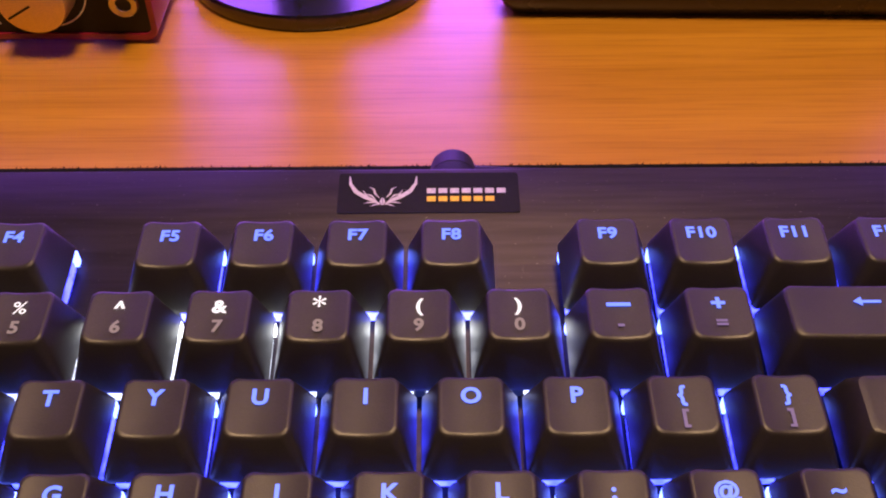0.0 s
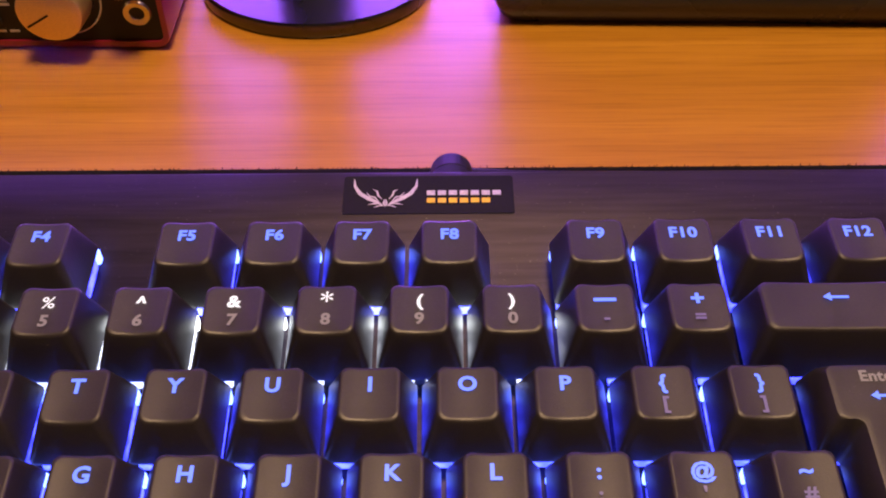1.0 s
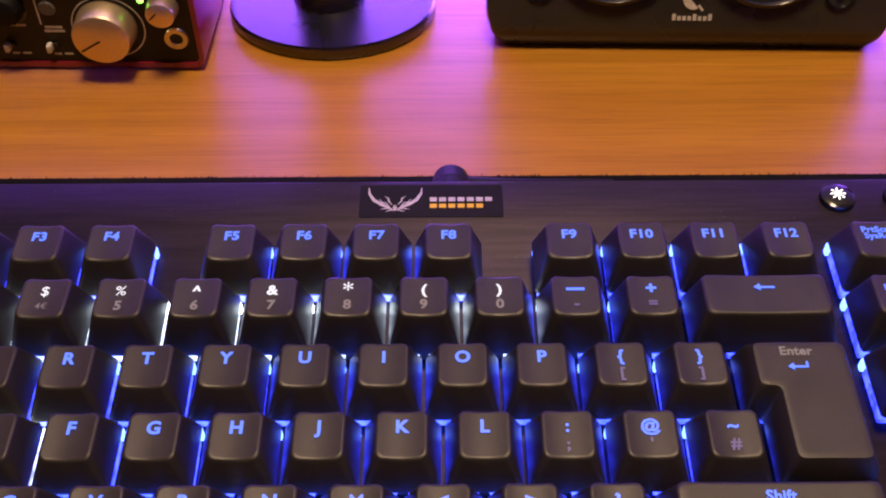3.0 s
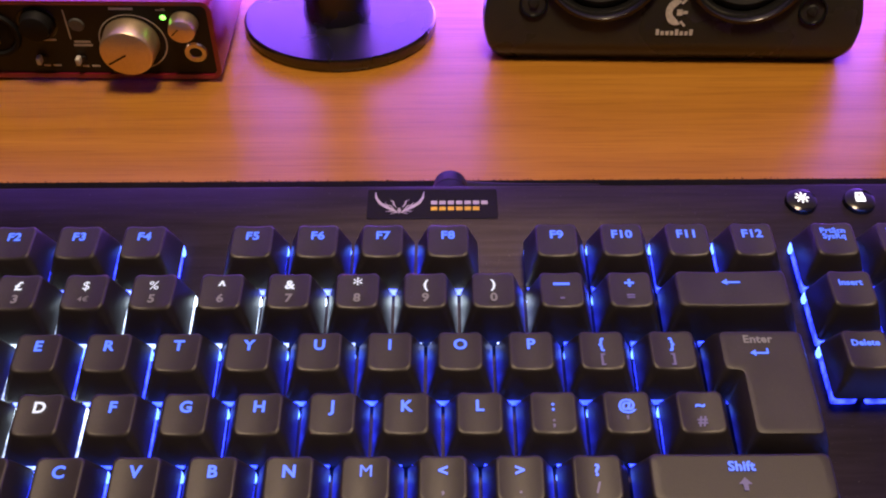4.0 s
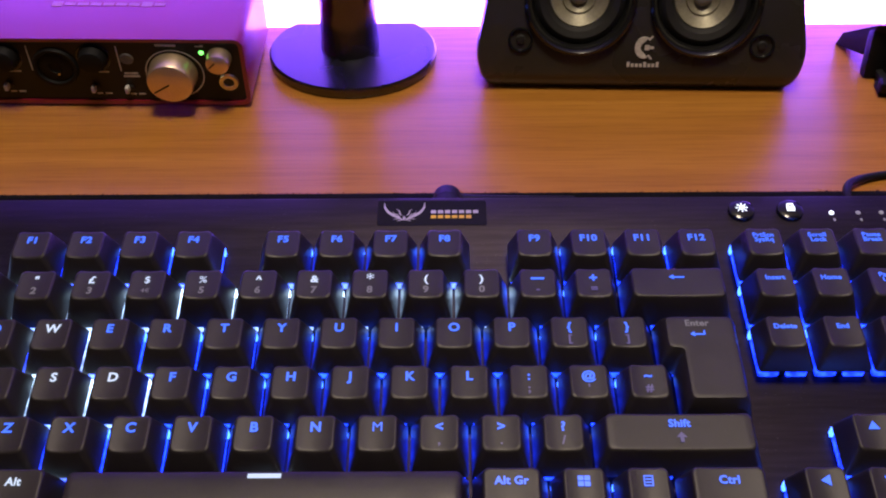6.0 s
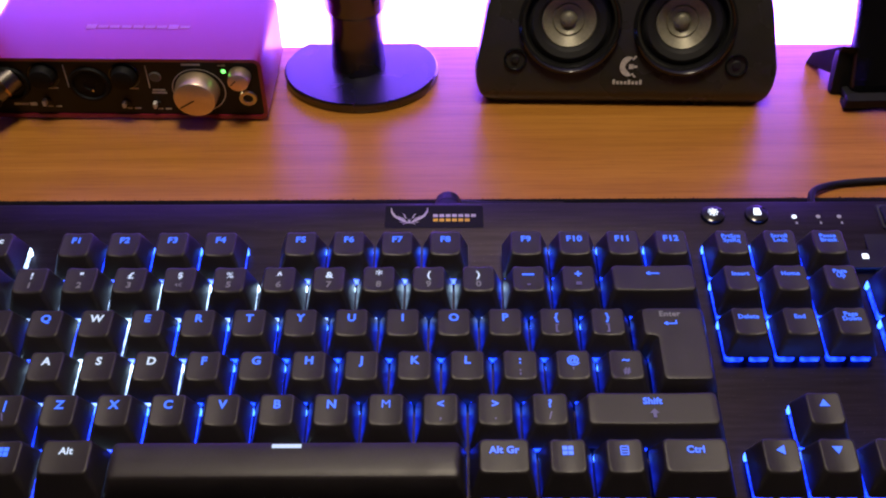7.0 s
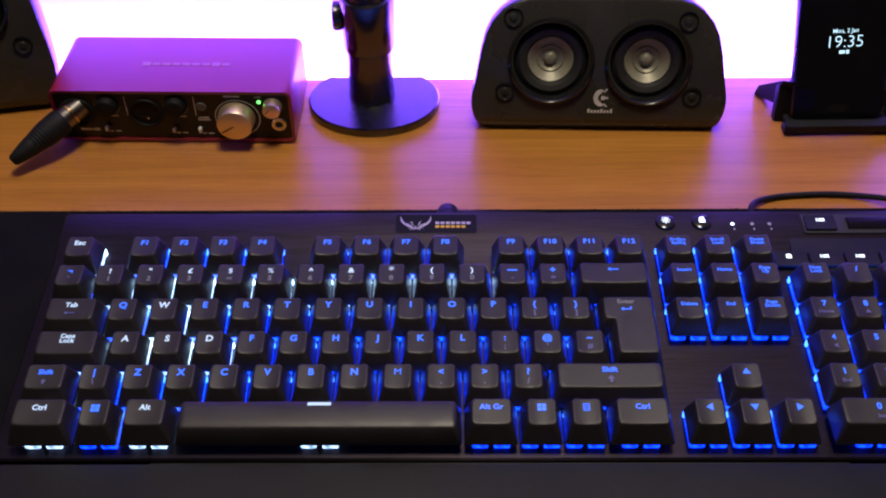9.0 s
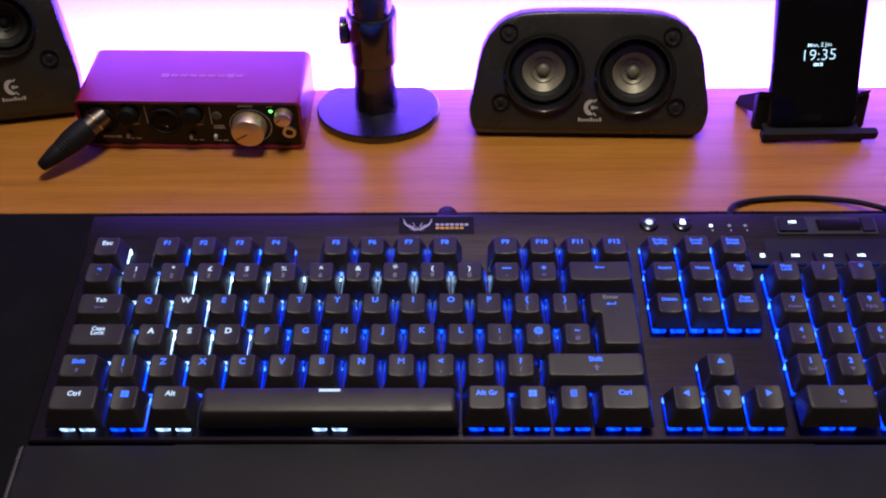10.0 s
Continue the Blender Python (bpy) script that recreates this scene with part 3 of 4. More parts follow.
    for row, words in (("n", ("Insert", "Home", "Page\nUp")), ("q", ("Delete", "End", "Page\nDown"))):
        for i, wd in enumerate(words):
            K(row, 15.75 + i, wd, size=0.0027)
    K("z", 16.75, "up", size=0.0036)
    for i, wd in enumerate(("left", "down", "right")):
        K("b", 15.75 + i, wd, size=0.0036)
    for i, wd in enumerate(("Num\nLock", "/", "*", "-")):
        K("n", 19.0 + i, wd, size=0.0027 if i == 0 else 0.0042)
    for row, digits, subs in (("q", "789", ("Home", "up", "PgUp")), ("a", "456", ("left", "", "right")), ("z", "123", ("End", "down", "PgDn"))):
        for i, d in enumerate(digits):
            K(row, 19.0 + i, d, lower=subs[i], size=0.0042)
    K("b", 19.5, "0", w=2.0, lower="Ins", size=0.0042)
    K("b", 21.0, ".", lower="Del", size=0.0042)
    for row in ("q", "z"):
        tall = share("key", cap_mesh("a", 1.0), kb, on_plate(12 * U, ROW[row][0] - U / 2) @ pose(0, 0, LIFT) @ Matrix.Diagonal((1, 2.05, 1, 1)))
        add_legend(tall, "+" if row == "q" else "Enter", 0, 0.002, 0.0095, 0, 0.003, LEGEND_BLUE)
        share("switch_light", SWITCH["blue"], kb, on_plate(12 * U, ROW[row][0] - U / 2))
    # round buttons and status lights
    for x, icon in ((0.1085, "sun"), (0.1268, "padlock")):
        b = part("round_button", lathe([(0.0, 0.0022), (0.0036, 0.0022), (0.0047, 0.0017), (0.0050, 0.0008), (0.0050, -0.0005)], 32), SPEAKER_RIM, kb, "glossy black round button", on_plate(x, 0.0460, 0.0022))
        me = icon_mesh(icon, 0.0042)
        me.materials.append(ICON_WHITE)
        share("icon", me, b, pose(0, 0.0004, 0.0023), "white glowing icon")
    for i, x in enumerate((0.1425, 0.1525, 0.1612)):
        part("status_light", lathe([(0, 0.0004), (0.0009, 0.0003), (0.0011, -0.0002)], 16), ICON_WHITE if i == 0 else ICON_DIM, kb, "small white status light" if i == 0 else "unlit status light", on_plate(x, 0.0455, 0.0022))
        part("status_mark", bars([(0, 0, 0.0008, 0.0012)]), ICON_DIM, kb, "", on_plate(x + 0.0004, 0.0420, 0.0023), False)
    # media cluster: roller housing, mute key and four keys in a recess
    part("media_panel", slab(rounded(0.0385, 0.0115, 0.0012, 3), 0.0, 0.0008, 0.0003), FACE_BLACK, kb, "matt black media panel", on_plate(0.2075, 0.0262, 0.0009))
    part("roller_well", slab(rounded(0.0275, 0.0066, 0.0010, 3), 0.0, 0.0010, 0.0003), SOFT_PLASTIC, kb, "", on_plate(0.2050, 0.0450, 0.0020))
    mute = part("mute_key", slab(rounded(0.0078, 0.0050, 0.0008, 3), 0.0, 0.0016, 0.0004), FACE_BLACK, kb, "black mute key", on_plate(0.1865, 0.0450, 0.0026))
    me = icon_mesh("mute", 0.0024)
    me.materials.append(ICON_WHITE)
    share("icon", me, mute, pose(0, 0.0012, 0.0018), "white glowing icon")
    n = 40
    rings = []
    for x in (-0.0115, -0.0112, 0.0112, 0.0115):
        rr = 0.0042 if abs(x) > 0.0113 else 0.0045
        rings.append([(x, rr * (1.0 if k % 2 else 0.94) * math.cos(2 * math.pi * k / n), rr * (1.0 if k % 2 else 0.94) * math.sin(2 * math.pi * k / n)) for k in range(n)])
    ro = loft(rings)
    part("volume_roller", ro, PLATE, kb, "ridged metal volume roller", on_plate(0.2115, 0.0450, 0.0012), False)
    part("roller_cap", slab(rounded(0.0036, 0.0050, 0.0006, 3), 0.0, 0.0014, 0.0003), FACE_BLACK, kb, "", on_plate(0.2275, 0.0450, 0.0026))
    for x, icon in ((0.1660, "stop"), (0.1835, "previous"), (0.2010, "play"), (0.2185, "next")):
        k = part("media_key", slab(rounded(0.0083, 0.0048, 0.0008, 3), 0.0, 0.0020, 0.0005), FACE_BLACK, kb, "flat black media key", on_plate(x + 0.001, 0.0215, 0.0014))
        me = icon_mesh(icon, 0.0030 if icon == "stop" else 0.0024)
        me.materials.append(ICON_WHITE)
        share("icon", me, k, pose(-0.001, 0.0012, 0.0022), "white glowing icon")
    # cable boot at the back
    prof = [(0.0, 0.0), (0.0062, 0.0), (0.0068, 0.002), (0.0068, 0.005), (0.0061, 0.0055), (0.0067, 0.006), (0.0066, 0.010), (0.0058, 0.0105), (0.0062, 0.011), (0.0054, 0.017), (0.0, 0.018)]
    boot = lathe(prof, 24)
    part("cable_boot", boot, CABLE_RUBBER, kb, "ribbed black cable boot", pose(-0.0022, y1 - 0.002, 0.0172, -97, 0, 0))
    part("cable", tube([(-0.0022, 0.0665, 0.0172), (-0.001, 0.073, 0.010), (0.004, 0.0765, 0.0065), (0.02, 0.0760, 0.0060), (0.05, 0.0755, 0.0060)], 0.0027), CABLE_RUBBER, kb)
    return kb


def wrist_rest():
    w = thing("wrist_rest", pose(0, 0, 0), "dark grey soft-touch wrist rest before the keyboard", "wrist rest")
    x0, x1 = -0.2000, 0.2535
    prof = [(-0.0895, 0.0036), (-0.0895, 0.0128), (-0.0905, 0.0142), (-0.0930, 0.0146), (-0.1200, 0.0132), (-0.1450, 0.0108), (-0.1640, 0.0078), (-0.1690, 0.0058), (-0.1700, 0.0036)]
    rings = []
    for x, inset in ((x0, 0.0016), (x0 + 0.0006, 0.0005), (x0 + 0.002, 0.0), (x1 - 0.002, 0.0), (x1 - 0.0006, 0.0005), (x1, 0.0016)):
        rings.append([(x, min(max(y, -0.1700 + inset), -0.0895 - inset * 0.2), max(0.0036, z - inset)) for y, z in prof])
    part("pad", loft(rings), WRIST_RUBBER, w, "finely textured rubber pad")
    for x, sg in ((x0, -1), (x1, 1)):
        trim = []
        for dx, drop in ((0.0002, 0.0), (0.0016, 0.0004), (0.0030, 0.0022)):
            trim.append([(x + sg * dx, y, max(0.0036, z - drop)) for y, z in prof])
        part("side_trim", loft(trim), TRIM_PLASTIC, w, "satin grey side trim")
    part("hinge_bar", box(0.30, 0.0020, 0.0030, (0.02, -0.0892, 0.0110), 0.0005), SOFT_PLASTIC, w)


# ---- things at the back of the desk ----
def audio_interface():
    w, d, h = 0.1525, 0.082, 0.0405
    a = thing("audio_interface", pose(-0.1630, 0.1490, -0.0012, 0, 0, -1.2) @ Matrix.Diagonal((0.925, 0.69, 0.885, 1)), "red metal audio interface with a black front panel", "audio interface")
    r = 0.0045
    # red sleeve, open at the front
    ring_out = [(x, z + 0.003 + h / 2) for x, z in rounded(w / 2, h / 2, r, 5)]
    ring_in = [(x, z + 0.003 + h / 2) for x, z in rounded(w / 2 - 0.0022, h / 2 - 0.0022, r - 0.0018, 5)]
    bm = loft([[(x, 0.003, z) for x, z in ring_in], [(x, 0.0003, z) for x, z in ring_in], [(x * 0.997, 0.0, z) for x, z in ring_out], [(x, 0.0008, z) for x, z in ring_out], [(x, d - 0.001, z) for x, z in ring_out], [(x * 0.99, d, z) for x, z in ring_out]], cap_first=False)
    part("case", bm, RED_METAL, a, "red anodised metal case")
    part("name_print", bars([(-0.026 + k * 0.0064, 0, 0.0052, 0.0058 if k in (0, 7) else 0.0036) for k in range(9)]), PRINT_FAINT, a, "faint pale bars", pose(0.006, 0.040, h + 0.00312), False)
    face = part("front_panel", slab([(x, z) for x, z in rounded(w / 2 - 0.0021, h / 2 - 0.0021, r - 0.002, 4)], 0.0, 0.003, 0.0002), FACE_BLACK, a, "matt black front panel", pose(0, 0.0045, 0.003 + h / 2, 90, 0, 0))
    zf = 0.0031

    def at(x, z):
        """x from the panel's middle, z above the desk, on the panel's face."""
        return pose(x, z - 0.003 - h / 2, zf)

    def px(x):
        return (x * 0.940) + 0.1788

    def pz(z):
        return z * 0.937
    # monitor knob with its printed ring and pointer
    ring = lathe([(0.0138, 0.0), (0.0141, 0.0002), (0.0144, 0.0)], 48)
    part("knob_ring", ring, PRINT_WHITE, face, "pale printed ring", at(px(-0.1470), pz(0.0235)))
    knob = part("monitor_knob", lathe([(0.0, 0.0142), (0.0098, 0.0142), (0.0108, 0.0136), (0.0112, 0.0125), (0.0118, 0.0012), (0.0118, 0.0)], 64), KNOB_METAL, face, "large brushed metal knob", at(px(-0.1475), pz(0.0245)))
    part("pointer", bars([(-0.0050, 0.0, 0.0094, 0.0008)]), FACE_BLACK, knob, "dark pointer line", pose(0, 0, 0.0143, 0, 0, 32), False)
    hp = part("headphone_knob", lathe([(0.0, 0.0100), (0.0046, 0.0100), (0.0054, 0.0094), (0.0060, 0.0010), (0.0060, 0.0)], 40), KNOB_METAL, face, "small brushed metal knob", at(px(-0.1222), pz(0.0345)))
    part("pointer", bars([(-0.0018, -0.0018, 0.0006, 0.0042)]), FACE_BLACK, hp, "", pose(0, 0, 0.0101, 0, 0, -45), False)
    jack = part("headphone_socket", lathe([(0.0024, 0.0002), (0.0027, 0.0008), (0.0046, 0.0012), (0.0052, 0.0)], 32), CHROME, face, "metal headphone socket", at(px(-0.1196), pz(0.0180)))
    part("socket_hole", lathe([(0, 0.0), (0.0026, 0.0003)], 24), SPEAKER_RUBBER, jack)
    part("green_light", lathe([(0, 0.0012), (0.0009, 0.0009), (0.0013, 0.0)], 20), GREEN_LED, face, "lit green indicator", at(px(-0.1312), pz(0.0372)))
    part("usb_mark", bars([(0, 0, 0.0040, 0.0006), (0.0012, 0.0006, 0.0014, 0.0005)]), PRINT_WHITE, face, "", at(px(-0.1318), pz(0.0412)), False)
    part("knob_print", bars([(0, 0, 0.0100, 0.0012)]), PRINT_WHITE, face, "", at(px(-0.1490), pz(0.0418)), False)
    for x in (-0.2341, -0.1880):
        g = part("gain_knob", lathe([(0, 0.0070), (0.0052, 0.0070), (0.0060, 0.0064), (0.0070, 0.0)], 36), CABLE_RUBBER, face, "black gain knob", at(px(x), pz(0.0335)))
        part("halo", lathe([(0.0074, 0.0001), (0.0082, 0.0003), (0.0086, 0.0)], 40), SPEAKER_RIM, g)
        part("gain_print", bars([(0, 0, 0.0062, 0.0009)]), PRINT_WHITE, face, "", at(px(x) + 0.003, pz(0.0245)), False)
    for x in (-0.2551, -0.2087):
        s = part("combo_socket", lathe([(0.0, 0.0002), (0.0030, 0.0003), (0.0034, 0.0012), (0.0076, 0.0010), (0.0086, 0.0005), (0.0094, 0.0022), (0.0108, 0.0022), (0.0114, 0.0)], 40), CABLE_RUBBER, face, "black combination socket", at(px(x), pz(0.0275)))
        part("contact", lathe([(0, 0.0008), (0.0007, 0.0006), (0.0009, 0)], 12), CHROME, s, "", pose(0.001, -0.004, 0.0006))
    for x in (-0.2218, -0.1754):
        part("divider", bars([(0, 0, 0.0006, 0.0150)]), PRINT_WHITE, face, "pale printed line", at(px(x) + 0.0005, pz(0.0330)), False)
    for x, z in ((-0.2363, 0.0154), (-0.1904, 0.0144), (-0.1726, 0.0141)):
        sw = part("toggle_switch", box(0.0042, 0.0026, 0.0016, (0, 0, 0.0004), 0.0004), SPEAKER_RUBBER, face, "", at(px(x), pz(z)))
        part("lever", box(0.0019, 0.0036, 0.0046, (-0.0006, 0.0003, 0.0030), 0.0006), PRINT_WHITE, sw, "small pale lever")
        part("switch_print", bars([(0.0, 0, 0.0028, 0.0009), (0.0044, 0, 0.0034, 0.0009)]), PRINT_WHITE, face, "", at(px(x) + 0.0010, pz(z) - 0.0042), False)
    part("power_button", lathe([(0, 0.0010), (0.0028, 0.0010), (0.0032, 0.0004), (0.0034, 0.0)], 28), GREY_BUTTON, face, "grey round button", at(px(-0.1705), pz(0.0330)))
    part("button_print", bars([(0, 0, 0.0068, 0.0011), (0, -0.0018, 0.0080, 0.0011)]), PRINT_WHITE, face, "", at(px(-0.1700), pz(0.0235)), False)
    part("corner_print", bars([(0, 0, 0.0080, 0.0016), (0.0066, 0, 0.0040, 0.0022)]), PRINT_WHITE, face, "", at(px(-0.2520), pz(0.0125)), False)
    for x in (-0.066, 0.066):
        for y in (0.012, d - 0.012):
            part("foot", lathe([(0, 0.0), (0.005, 0.0), (0.0052, 0.0006), (0.0048, 0.0034), (0, 0.0034)], 24), SPEAKER_RUBBER, a, "", pose(x, y, 0.00140))
    return a


def xlr_plug():
    """The plug in the first socket, sagging towards the desk."""
    p = thing("xlr_plug", look((-0.2190, 0.1510, 0.0243), (-0.2560, 0.1150, 0.0085)) @ pose(0, 0, 0, 0, 180, 0) @ Matrix.Scale(0.86, 4), "microphone plug with metal shell and black rubber boot", "plug")
    part("shell", lathe([(0.0, -0.004), (0.0070, -0.004), (0.0075, -0.0035), (0.0078, 0.008), (0.0076, 0.0125), (0.0068, 0.0125), (0.0, 0.0125)], 40), DARK_METAL, p, "dull dark metal shell")
    part("band", lathe([(0.0072, 0.0045), (0.0083, 0.0048), (0.0083, 0.0062), (0.0078, 0.0065), (0.0072, 0.0045)], 40), BRASS, p, "brass band")
    prof = [(0.0, 0.0115), (0.0080, 0.0115), (0.0088, 0.0125), (0.0092, 0.0160), (0.0088, 0.0270)]
    for k in range(5):
        z = 0.028 + k * 0.0022
        prof += [(0.0087 - k * 0.0004, z), (0.0085 - k * 0.0004, z + 0.0005), (0.0085 - k * 0.0004, z + 0.0012), (0.0086 - k * 0.0004, z + 0.0017)]
    prof += [(0.0064, 0.0430), (0.0052, 0.0490), (0.0042, 0.0540), (0.0028, 0.0555), (0.0, 0.0555)]
    part("boot", lathe(prof, 36), CABLE_RUBBER, p, "ribbed black rubber boot")
    return p


def stand():
    s = thing("pole_stand", pose(-0.0480, 0.1865, 0.0), "black metal pole stand on a rounded flat base", "stand")
    R = 0.0405
    pts = []
    for k in range(61):
        a = radians(-222 + k * (264 / 60))
        pts.append((R * math.cos(a), 0.82 * R * math.sin(a)))
    part("base", slab(pts, 0.0, 0.0058, 0.0010), POWDER_BLACK, s, "flat black base with a straight back")
    prof = [(0.0143, 0.0052), (0.0143, 0.0070), (0.0139, 0.0080), (0.0136, 0.020), (0.0134, 0.045), (0.0134, 0.40), (0.0, 0.40)]
    part("pole", lathe(prof, 48), POWDER_BLACK, s, "smooth black pole", pose(-0.0015, 0.004, 0, 0, 0, 0))
    part("collar", lathe([(0.0134, 0.040), (0.0150, 0.0405), (0.0155, 0.042), (0.0158, 0.073), (0.0153, 0.075), (0.0132, 0.0755)], 48), POWDER_BLACK, s, "black clamp collar", pose(-0.0012, 0.004, 0))
    kn = part("knob", lathe([(0.0, 0.0), (0.0060, 0.0), (0.0060, 0.0012), (0.0084, 0.0014), (0.0088, 0.0020), (0.0088, 0.0054), (0.0082, 0.0060), (0.0, 0.0060)], 28), POWDER_BLACK, s, "black clamp knob", pose(-0.0155, 0.006, 0.0600, 0, -90, 0))
    return s


def speaker_body(w_top, w_mid, w_bot, h):
    """Front outline: rounded top, widest low down, drawn in at the foot."""
    out = []
    corners = [(w_mid, h * 0.20), (w_top, h * 0.98), (0.0, h * 1.01), (-w_top, h * 0.98), (-w_mid, h * 0.20), (-w_bot, 0.0), (w_bot, 0.0)]
    radius = [0.012, 0.030, 0.030, 0.030, 0.012, 0.015, 0.015]
    m = len(corners)
    for i in range(m):
        p, q, s = Vector(corners[i - 1]), Vector(corners[i]), Vector(corners[(i + 1) % m])
        a, b = (p - q).normalized(), (s - q).normalized()
        r = min(radius[i], (p - q).length * 0.48, (s - q).length * 0.48)
        for k in range(7):
            t = k / 6
            out.append(tuple(q + a * r * (1 - t) ** 2 + b * r * t ** 2))
    return out


def face_depth(y, h):
    """How far the bowed front lies behind its flat, and its slope there."""
    c, low = 0.160 / h, 0.010
    top = max(0.0, y - 0.38 * h)
    chin = max(0.0, low - y)
    return -c * top ** 2 - 80.0 * chin ** 2, math.degrees(math.atan(2 * c * top))


def driver(parent, x, z, r, h, cone):
    """A loudspeaker driver on a baffle whose outside faces along local z."""
    back, slope = face_depth(z, h)
    m = pose(x, z, back, -slope, 0, 0)
    rim = part("driver_rim", lathe([(r * 1.035, -0.0035), (r * 1.04, 0.0), (r * 1.03, 0.0016), (r * 0.98, 0.0022), (r * 0.90, 0.0004), (r * 0.86, -0.0040), (r * 0.84, -0.0050)], 64), SPEAKER_RIM, parent, "glossy black driver rim", m)
    part("surround", lathe([(r * 0.86, -0.0050), (r * 0.80, -0.0030), (r * 0.74, -0.0022), (r * 0.62, -0.0030), (r * 0.545, -0.0056)], 64), SPEAKER_RUBBER, rim, "black rubber surround")
    part("cone", lathe([(r * 0.55, -0.0054), (r * 0.53, -0.0050), (r * 0.40, -0.0078), (r * 0.33, -0.0090), (r * 0.31, -0.0082), (r * 0.28, -0.0090), (r * 0.17, -0.0104)], 64), cone, rim, "grey speaker cone")
    part("dust_cap", lathe([(r * 0.18, -0.0104), (r * 0.15, -0.0084), (r * 0.09, -0.0074), (0.0, -0.0070)], 48), cone, rim, "domed dust cap")


def baffle(edge, holes):
    """The front face with an opening and a well for each driver."""
    bm = bmesh.new()
    loops = [[bm.verts.new(p) for p in edge]]
    for x, z, r in holes:
        loops.append([bm.verts.new((x + r * 1.0 * math.cos(2 * math.pi * k / 64), z + r * 1.0 * math.sin(2 * math.pi * k / 64), 0.0)) for k in range(64)])
    edges = [bm.edges.new((lp[k], lp[(k + 1) % len(lp)])) for lp in loops for k in range(len(lp))]
    bmesh.ops.triangle_fill(bm, edges=edges, use_beauty=True)
    for (x, z, r), lp in zip(holes, loops[1:]):
        low = [bm.verts.new((v.co.x, v.co.y, -0.014)) for v in lp]
        for k in range(64):
            bm.faces.new((lp[k], lp[(k + 1) % 64], low[(k + 1) % 64], low[k]))
        bm.faces.new(low)
    return bm


def satellite(name, m, label, w_top, w_mid, w_bot, h, depth, drivers, screws, logo, lean, cone):
    s = thing(name, m, label, "speaker", "desk speakers")
    out = speaker_body(w_top, w_mid, w_bot, h)
    cx, cz = 0.0, h * 0.48

    def ring(k, y):
        return [(x * k, cz + (z - cz) * k, y) for x, z in out]
    # local: x right, y up the baffle, z out of the baffle
    tilt = pose(0, 0, 0.0, 90 - lean, 0, 0)
    shell = loft([ring(0.80, -depth), ring(0.86, -depth + 0.006), ring(1.0, -0.012), ring(1.0, -0.0022), ring(0.992, -0.0006), ring(0.975, 0.0)], cap_last=False, bm=baffle(ring(0.975, 0.0), drivers))
    for level in (0.002, 0.004, 0.006, 0.008, 0.010, *(h * k / 20 for k in range(8, 20))):
        bmesh.ops.bisect_plane(shell, geom=shell.verts[:] + shell.edges[:] + shell.faces[:], plane_co=(0, level, 0), plane_no=(0, 1, 0))
    bmesh.ops.remove_doubles(shell, verts=shell.verts[:], dist=0.00002)
    for v in shell.verts:
        if v.co.z > -0.0145:
            v.co.z += face_depth(v.co.y, h)[0]
    body = part("cabinet", shell, SPEAKER_BLACK, s, "matt black plastic cabinet", tilt)
    for x, z, r in drivers:
        driver(body, x, z, r, h, cone)
    for x, z in screws:
        sc = part("screw_cover", lathe([(0.0058, 0.0), (0.0056, 0.0009), (0.0050, 0.0009), (0.0044, -0.0006), (0.0, -0.0008)], 32), SPEAKER_RIM, body, "round recessed screw cover", pose(x, z, 0.0001 + face_depth(z, h)[0], -face_depth(z, h)[1], 0, 0))
        part("screw", lathe([(0, 0.0016), (0.0018, 0.0013), (0.0026, 0.0)], 20), SPEAKER_RUBBER, sc, "", pose(0, 0, -0.0006))
    lx, lz = logo
    pts = []
    for k in range(17):
        a = radians(62 + k * (236 / 16))
        pts.append((0.0042 * math.cos(a), 0.0052 * math.sin(a)))
    disc = slab(pts + [(-0.0012, -0.0012), (-0.0016, 0.0), (-0.0012, 0.0014)], 0.0, 0.0003, 0.0001)
    part("emblem", disc, PRINT_WHITE, body, "pale round emblem", pose(lx, lz + 0.0058, 0.0001), False)
    part("emblem_ray", bars([(0.0030, 0.0, 0.0030, 0.0012), (0.0014, 0.0, 0.0022, 0.0024)]), PRINT_WHITE, body, "", pose(lx, lz + 0.0058, 0.0003), False)
    part("emblem_ray", bars([(0.0028, 0.0, 0.0026, 0.0009)]), PRINT_WHITE, body, "", pose(lx + 0.0010, lz + 0.0082, 0.0003, 0, 0, 48), False)
    part("emblem_ray", bars([(0.0028, 0.0, 0.0026, 0.0009)]), PRINT_WHITE, body, "", pose(lx + 0.0010, lz + 0.0034, 0.0003, 0, 0, -48), False)
    part("name_bar", bars([((k - 3.5) * 0.0019, 0.0004 if k in (0, 4, 7) else 0.0, 0.0013, 0.0024 if k in (0, 4, 7) else 0.0016) for k in range(8)]), PRINT_WHITE, body, "row of small pale bars", pose(lx, lz - 0.0026, 0.0002), False)
    return s


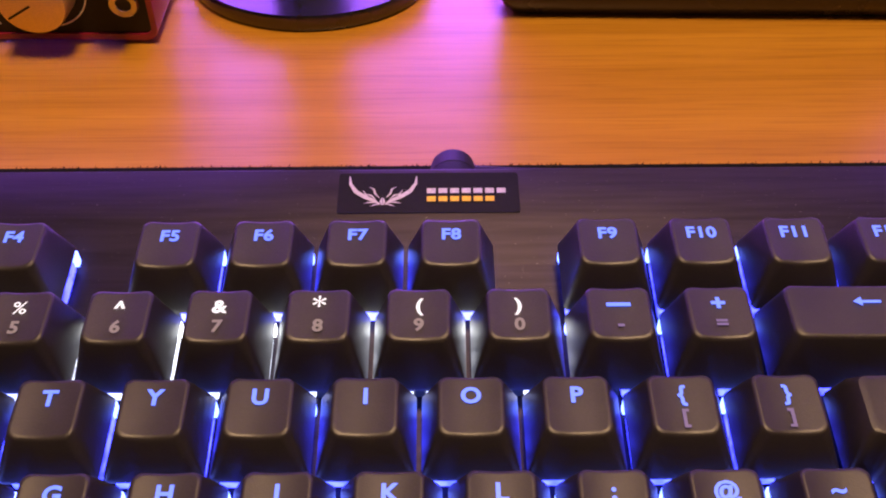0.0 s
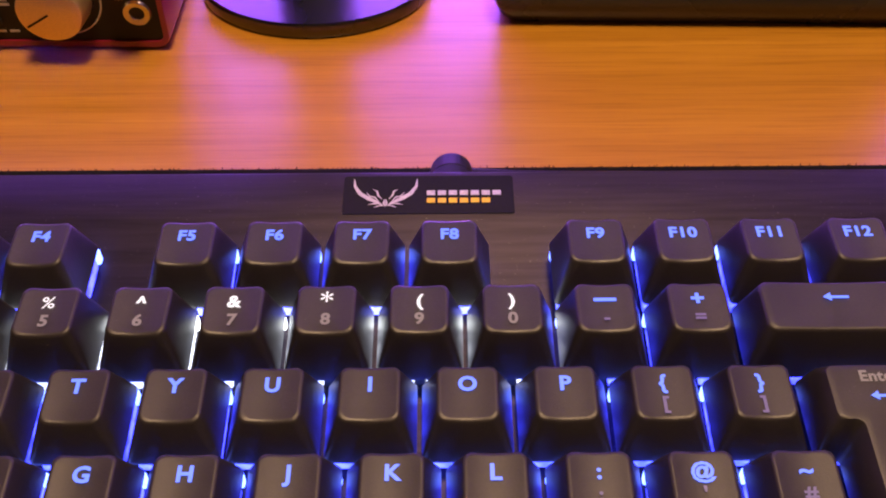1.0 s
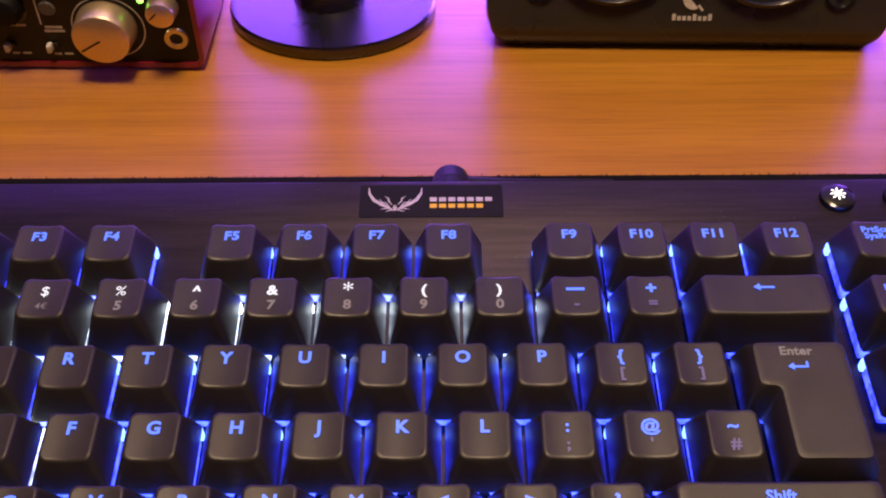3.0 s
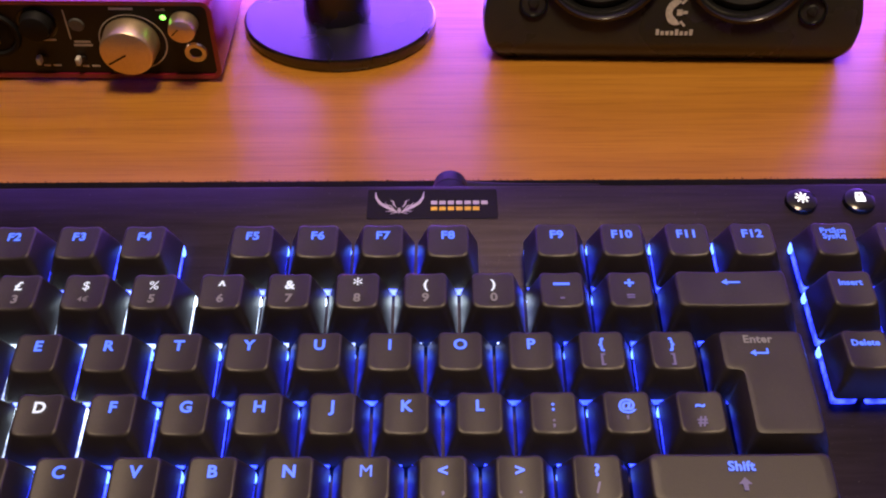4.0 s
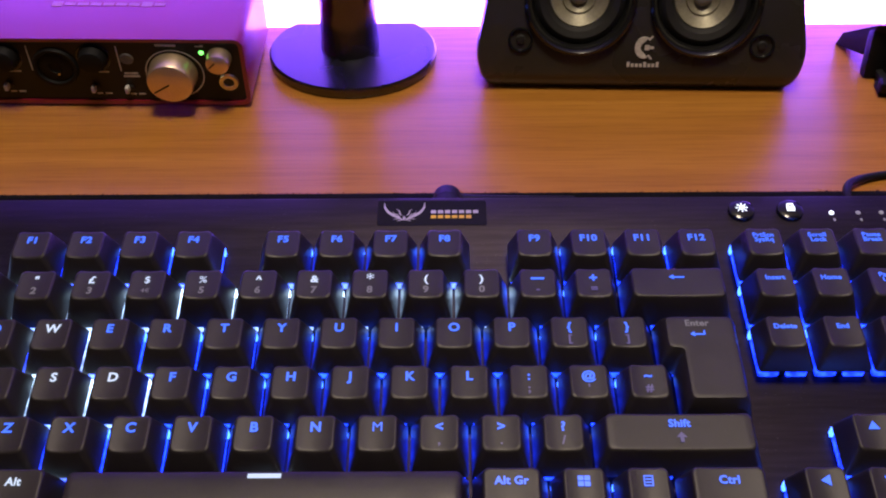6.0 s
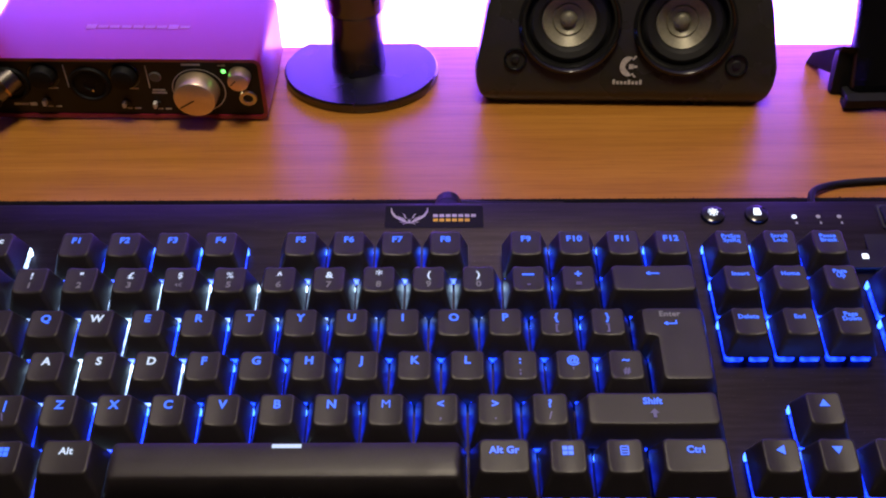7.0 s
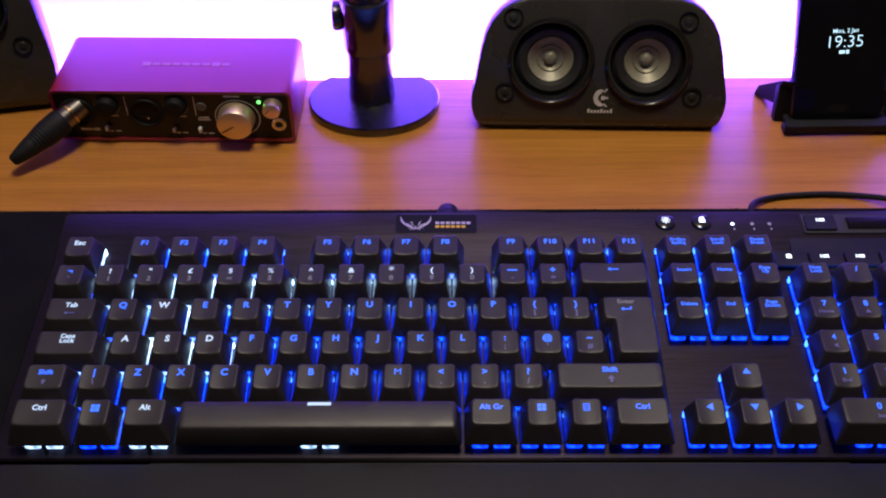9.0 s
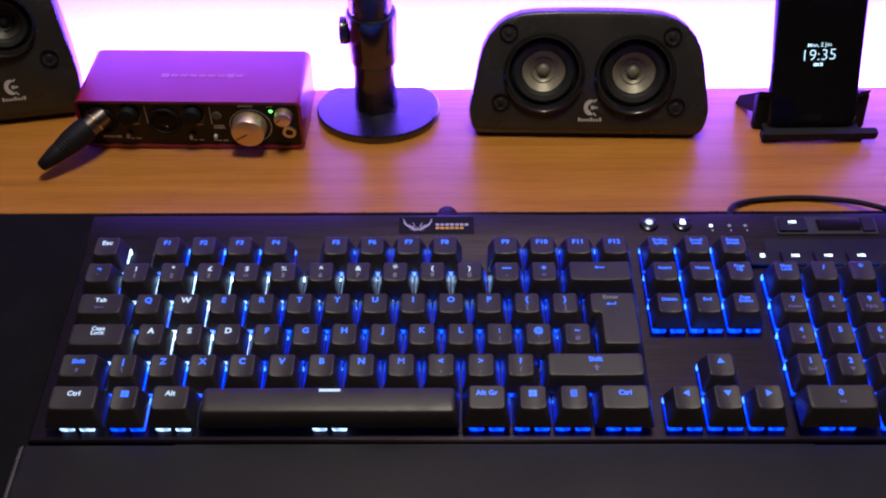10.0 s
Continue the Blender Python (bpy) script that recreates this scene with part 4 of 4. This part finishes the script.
def phone_and_dock():
    x0 = 0.2318
    d = thing("phone_stand", pose(x0 - 0.001, 0.1535, 0.0, 0, 0, 1.0) @ Matrix.Scale(0.83, 4), "black plastic folding phone stand", "phone stand")
    part("lip", slab(rounded(0.0440, 0.0030, 0.0016, 3), 0.0, 0.0068, 0.0010), CABLE_RUBBER, d, "front lip", pose(0.004, 0.0020, 0.0035, 10, 0, 0))
    part("tray", box(0.0740, 0.0240, 0.0045, (0, 0.012, 0.0040), 0.0012), CABLE_RUBBER, d)
    for s in (-1, 1):
        part("side_arm", box(0.0110, 0.0080, 0.0300, (s * 0.0378, 0.0200, 0.0180), 0.0025), CABLE_RUBBER, d, "", pose(0, 0, 0, -10, 0, 0))
        part("rear_leg", loft([[(s * 0.0330, 0.018, 0.034), (s * 0.0420, 0.020, 0.034), (s * 0.0420, 0.030, 0.008), (s * 0.0330, 0.028, 0.008)], [(s * 0.0420, 0.046, 0.012), (s * 0.0490, 0.046, 0.012), (s * 0.0490, 0.052, 0.0), (s * 0.0420, 0.052, 0.0)]]), CABLE_RUBBER, d)
        part("foot", box(0.0120, 0.0090, 0.0040, (s * 0.0330, 0.006, 0.0020), 0.001), CABLE_RUBBER, d)
    part("back_rest", box(0.0640, 0.0040, 0.0800, (0, 0, 0.0400), 0.0015), CABLE_RUBBER, d, "", pose(0, 0.0245, 0.0050, -19, 0, 0))
    ph = thing("phone", pose(x0 - 0.0008, 0.1623, 0.0050, 71, -2.5, 1.0) @ Matrix.Scale(0.83, 4), "dark phone on its stand showing the time", "phone")
    w, h = 0.0335, 0.0700
    out = [(x, y + h) for x, y in rounded(w, h, 0.0060, 6)]
    part("frame", loft([[(x * k, h + (y - h) * (1 - (1 - k) * w / h), z) for x, y in out] for k, z in ((0.96, -0.0076), (1.0, -0.0062), (1.0, -0.0016), (0.965, 0.0))]), PHONE_EDGE, ph, "dark metal frame")
    scr = part("screen", slab([(x * 0.960, h + (y - h) * 0.982) for x, y in out], 0.0, 0.0004, 0.0002), PHONE_GLASS, ph, "black glass screen", pose(0, 0, 0.00002))
    part("home_button", slab(rounded(0.0075, 0.0027, 0.0026, 6), 0.0, 0.0004, 0.0001), SPEAKER_RIM, scr, "oval home button", pose(0, 0.0085, 0.0003))
    for body, size, y in (("Mon, 2 Jan", 0.0042, 0.0650), ("19:35", 0.0122, 0.0570)):
        me = text_mesh(body, size, -0.014 if size > 0.01 else 0.004, 1.0)
        me.name = "clock"
        me.materials.append(PHONE_TEXT)
        share("clock", me, scr, pose(0, y, 0.0006), "pale glowing lettering")
    part("battery_bar", bars([(-0.0012, 0, 0.0040, 0.0022), (0.0026, 0, 0.0020, 0.0026)]), PHONE_TEXT, scr, "small pale bars", pose(0, 0.0500, 0.0005), False)


def desk_cable():
    c = thing("loose_cable", pose(0, 0, 0), "thin black cable lying behind the keyboard", "cable")
    pts = [(0.1620, 0.0680, 0.0055), (0.1630, 0.0800, 0.0058), (0.1680, 0.0895, 0.0035), (0.1800, 0.0955, 0.0018), (0.1960, 0.0975, 0.0018), (0.2120, 0.0980, 0.0018), (0.2300, 0.0955, 0.0024), (0.2440, 0.0890, 0.0050), (0.2640, 0.0790, 0.0060), (0.3000, 0.0620, 0.0055), (0.3600, 0.0400, 0.0052)]
    part("lead", tube(pts, 0.0017, 10), CABLE_RUBBER, c)



keyboard()
wrist_rest()
audio_interface()
xlr_plug()
stand()
satellite("centre_speaker", pose(0.0868, 0.1555, 0.0006, 0, 0, -1.5), "wide black desk speaker with two grey drivers", 0.0650, 0.0765, 0.0700, 0.0815, 0.040,
          [(-0.0290, 0.0440, 0.0245), (0.0275, 0.0435, 0.0245)], [(-0.0515, 0.0690), (-0.0555, 0.0255), (0.0490, 0.0675), (0.0545, 0.0235)], (0.0010, 0.0165), 18, SPEAKER_CONE)
satellite("tall_speaker", pose(-0.2840, 0.1740, 0.0006, 0, 0, 10), "tall black desk speaker with a grey driver", 0.0350, 0.0460, 0.0410, 0.1300, 0.045,
          [(0.0060, 0.0680, 0.0200), (0.0060, 0.1100, 0.0150)], [(0.0300, 0.0440), (-0.0250, 0.0440)], (0.0020, 0.0210), 12, SHADED_CONE)
phone_and_dock()
desk_cable()
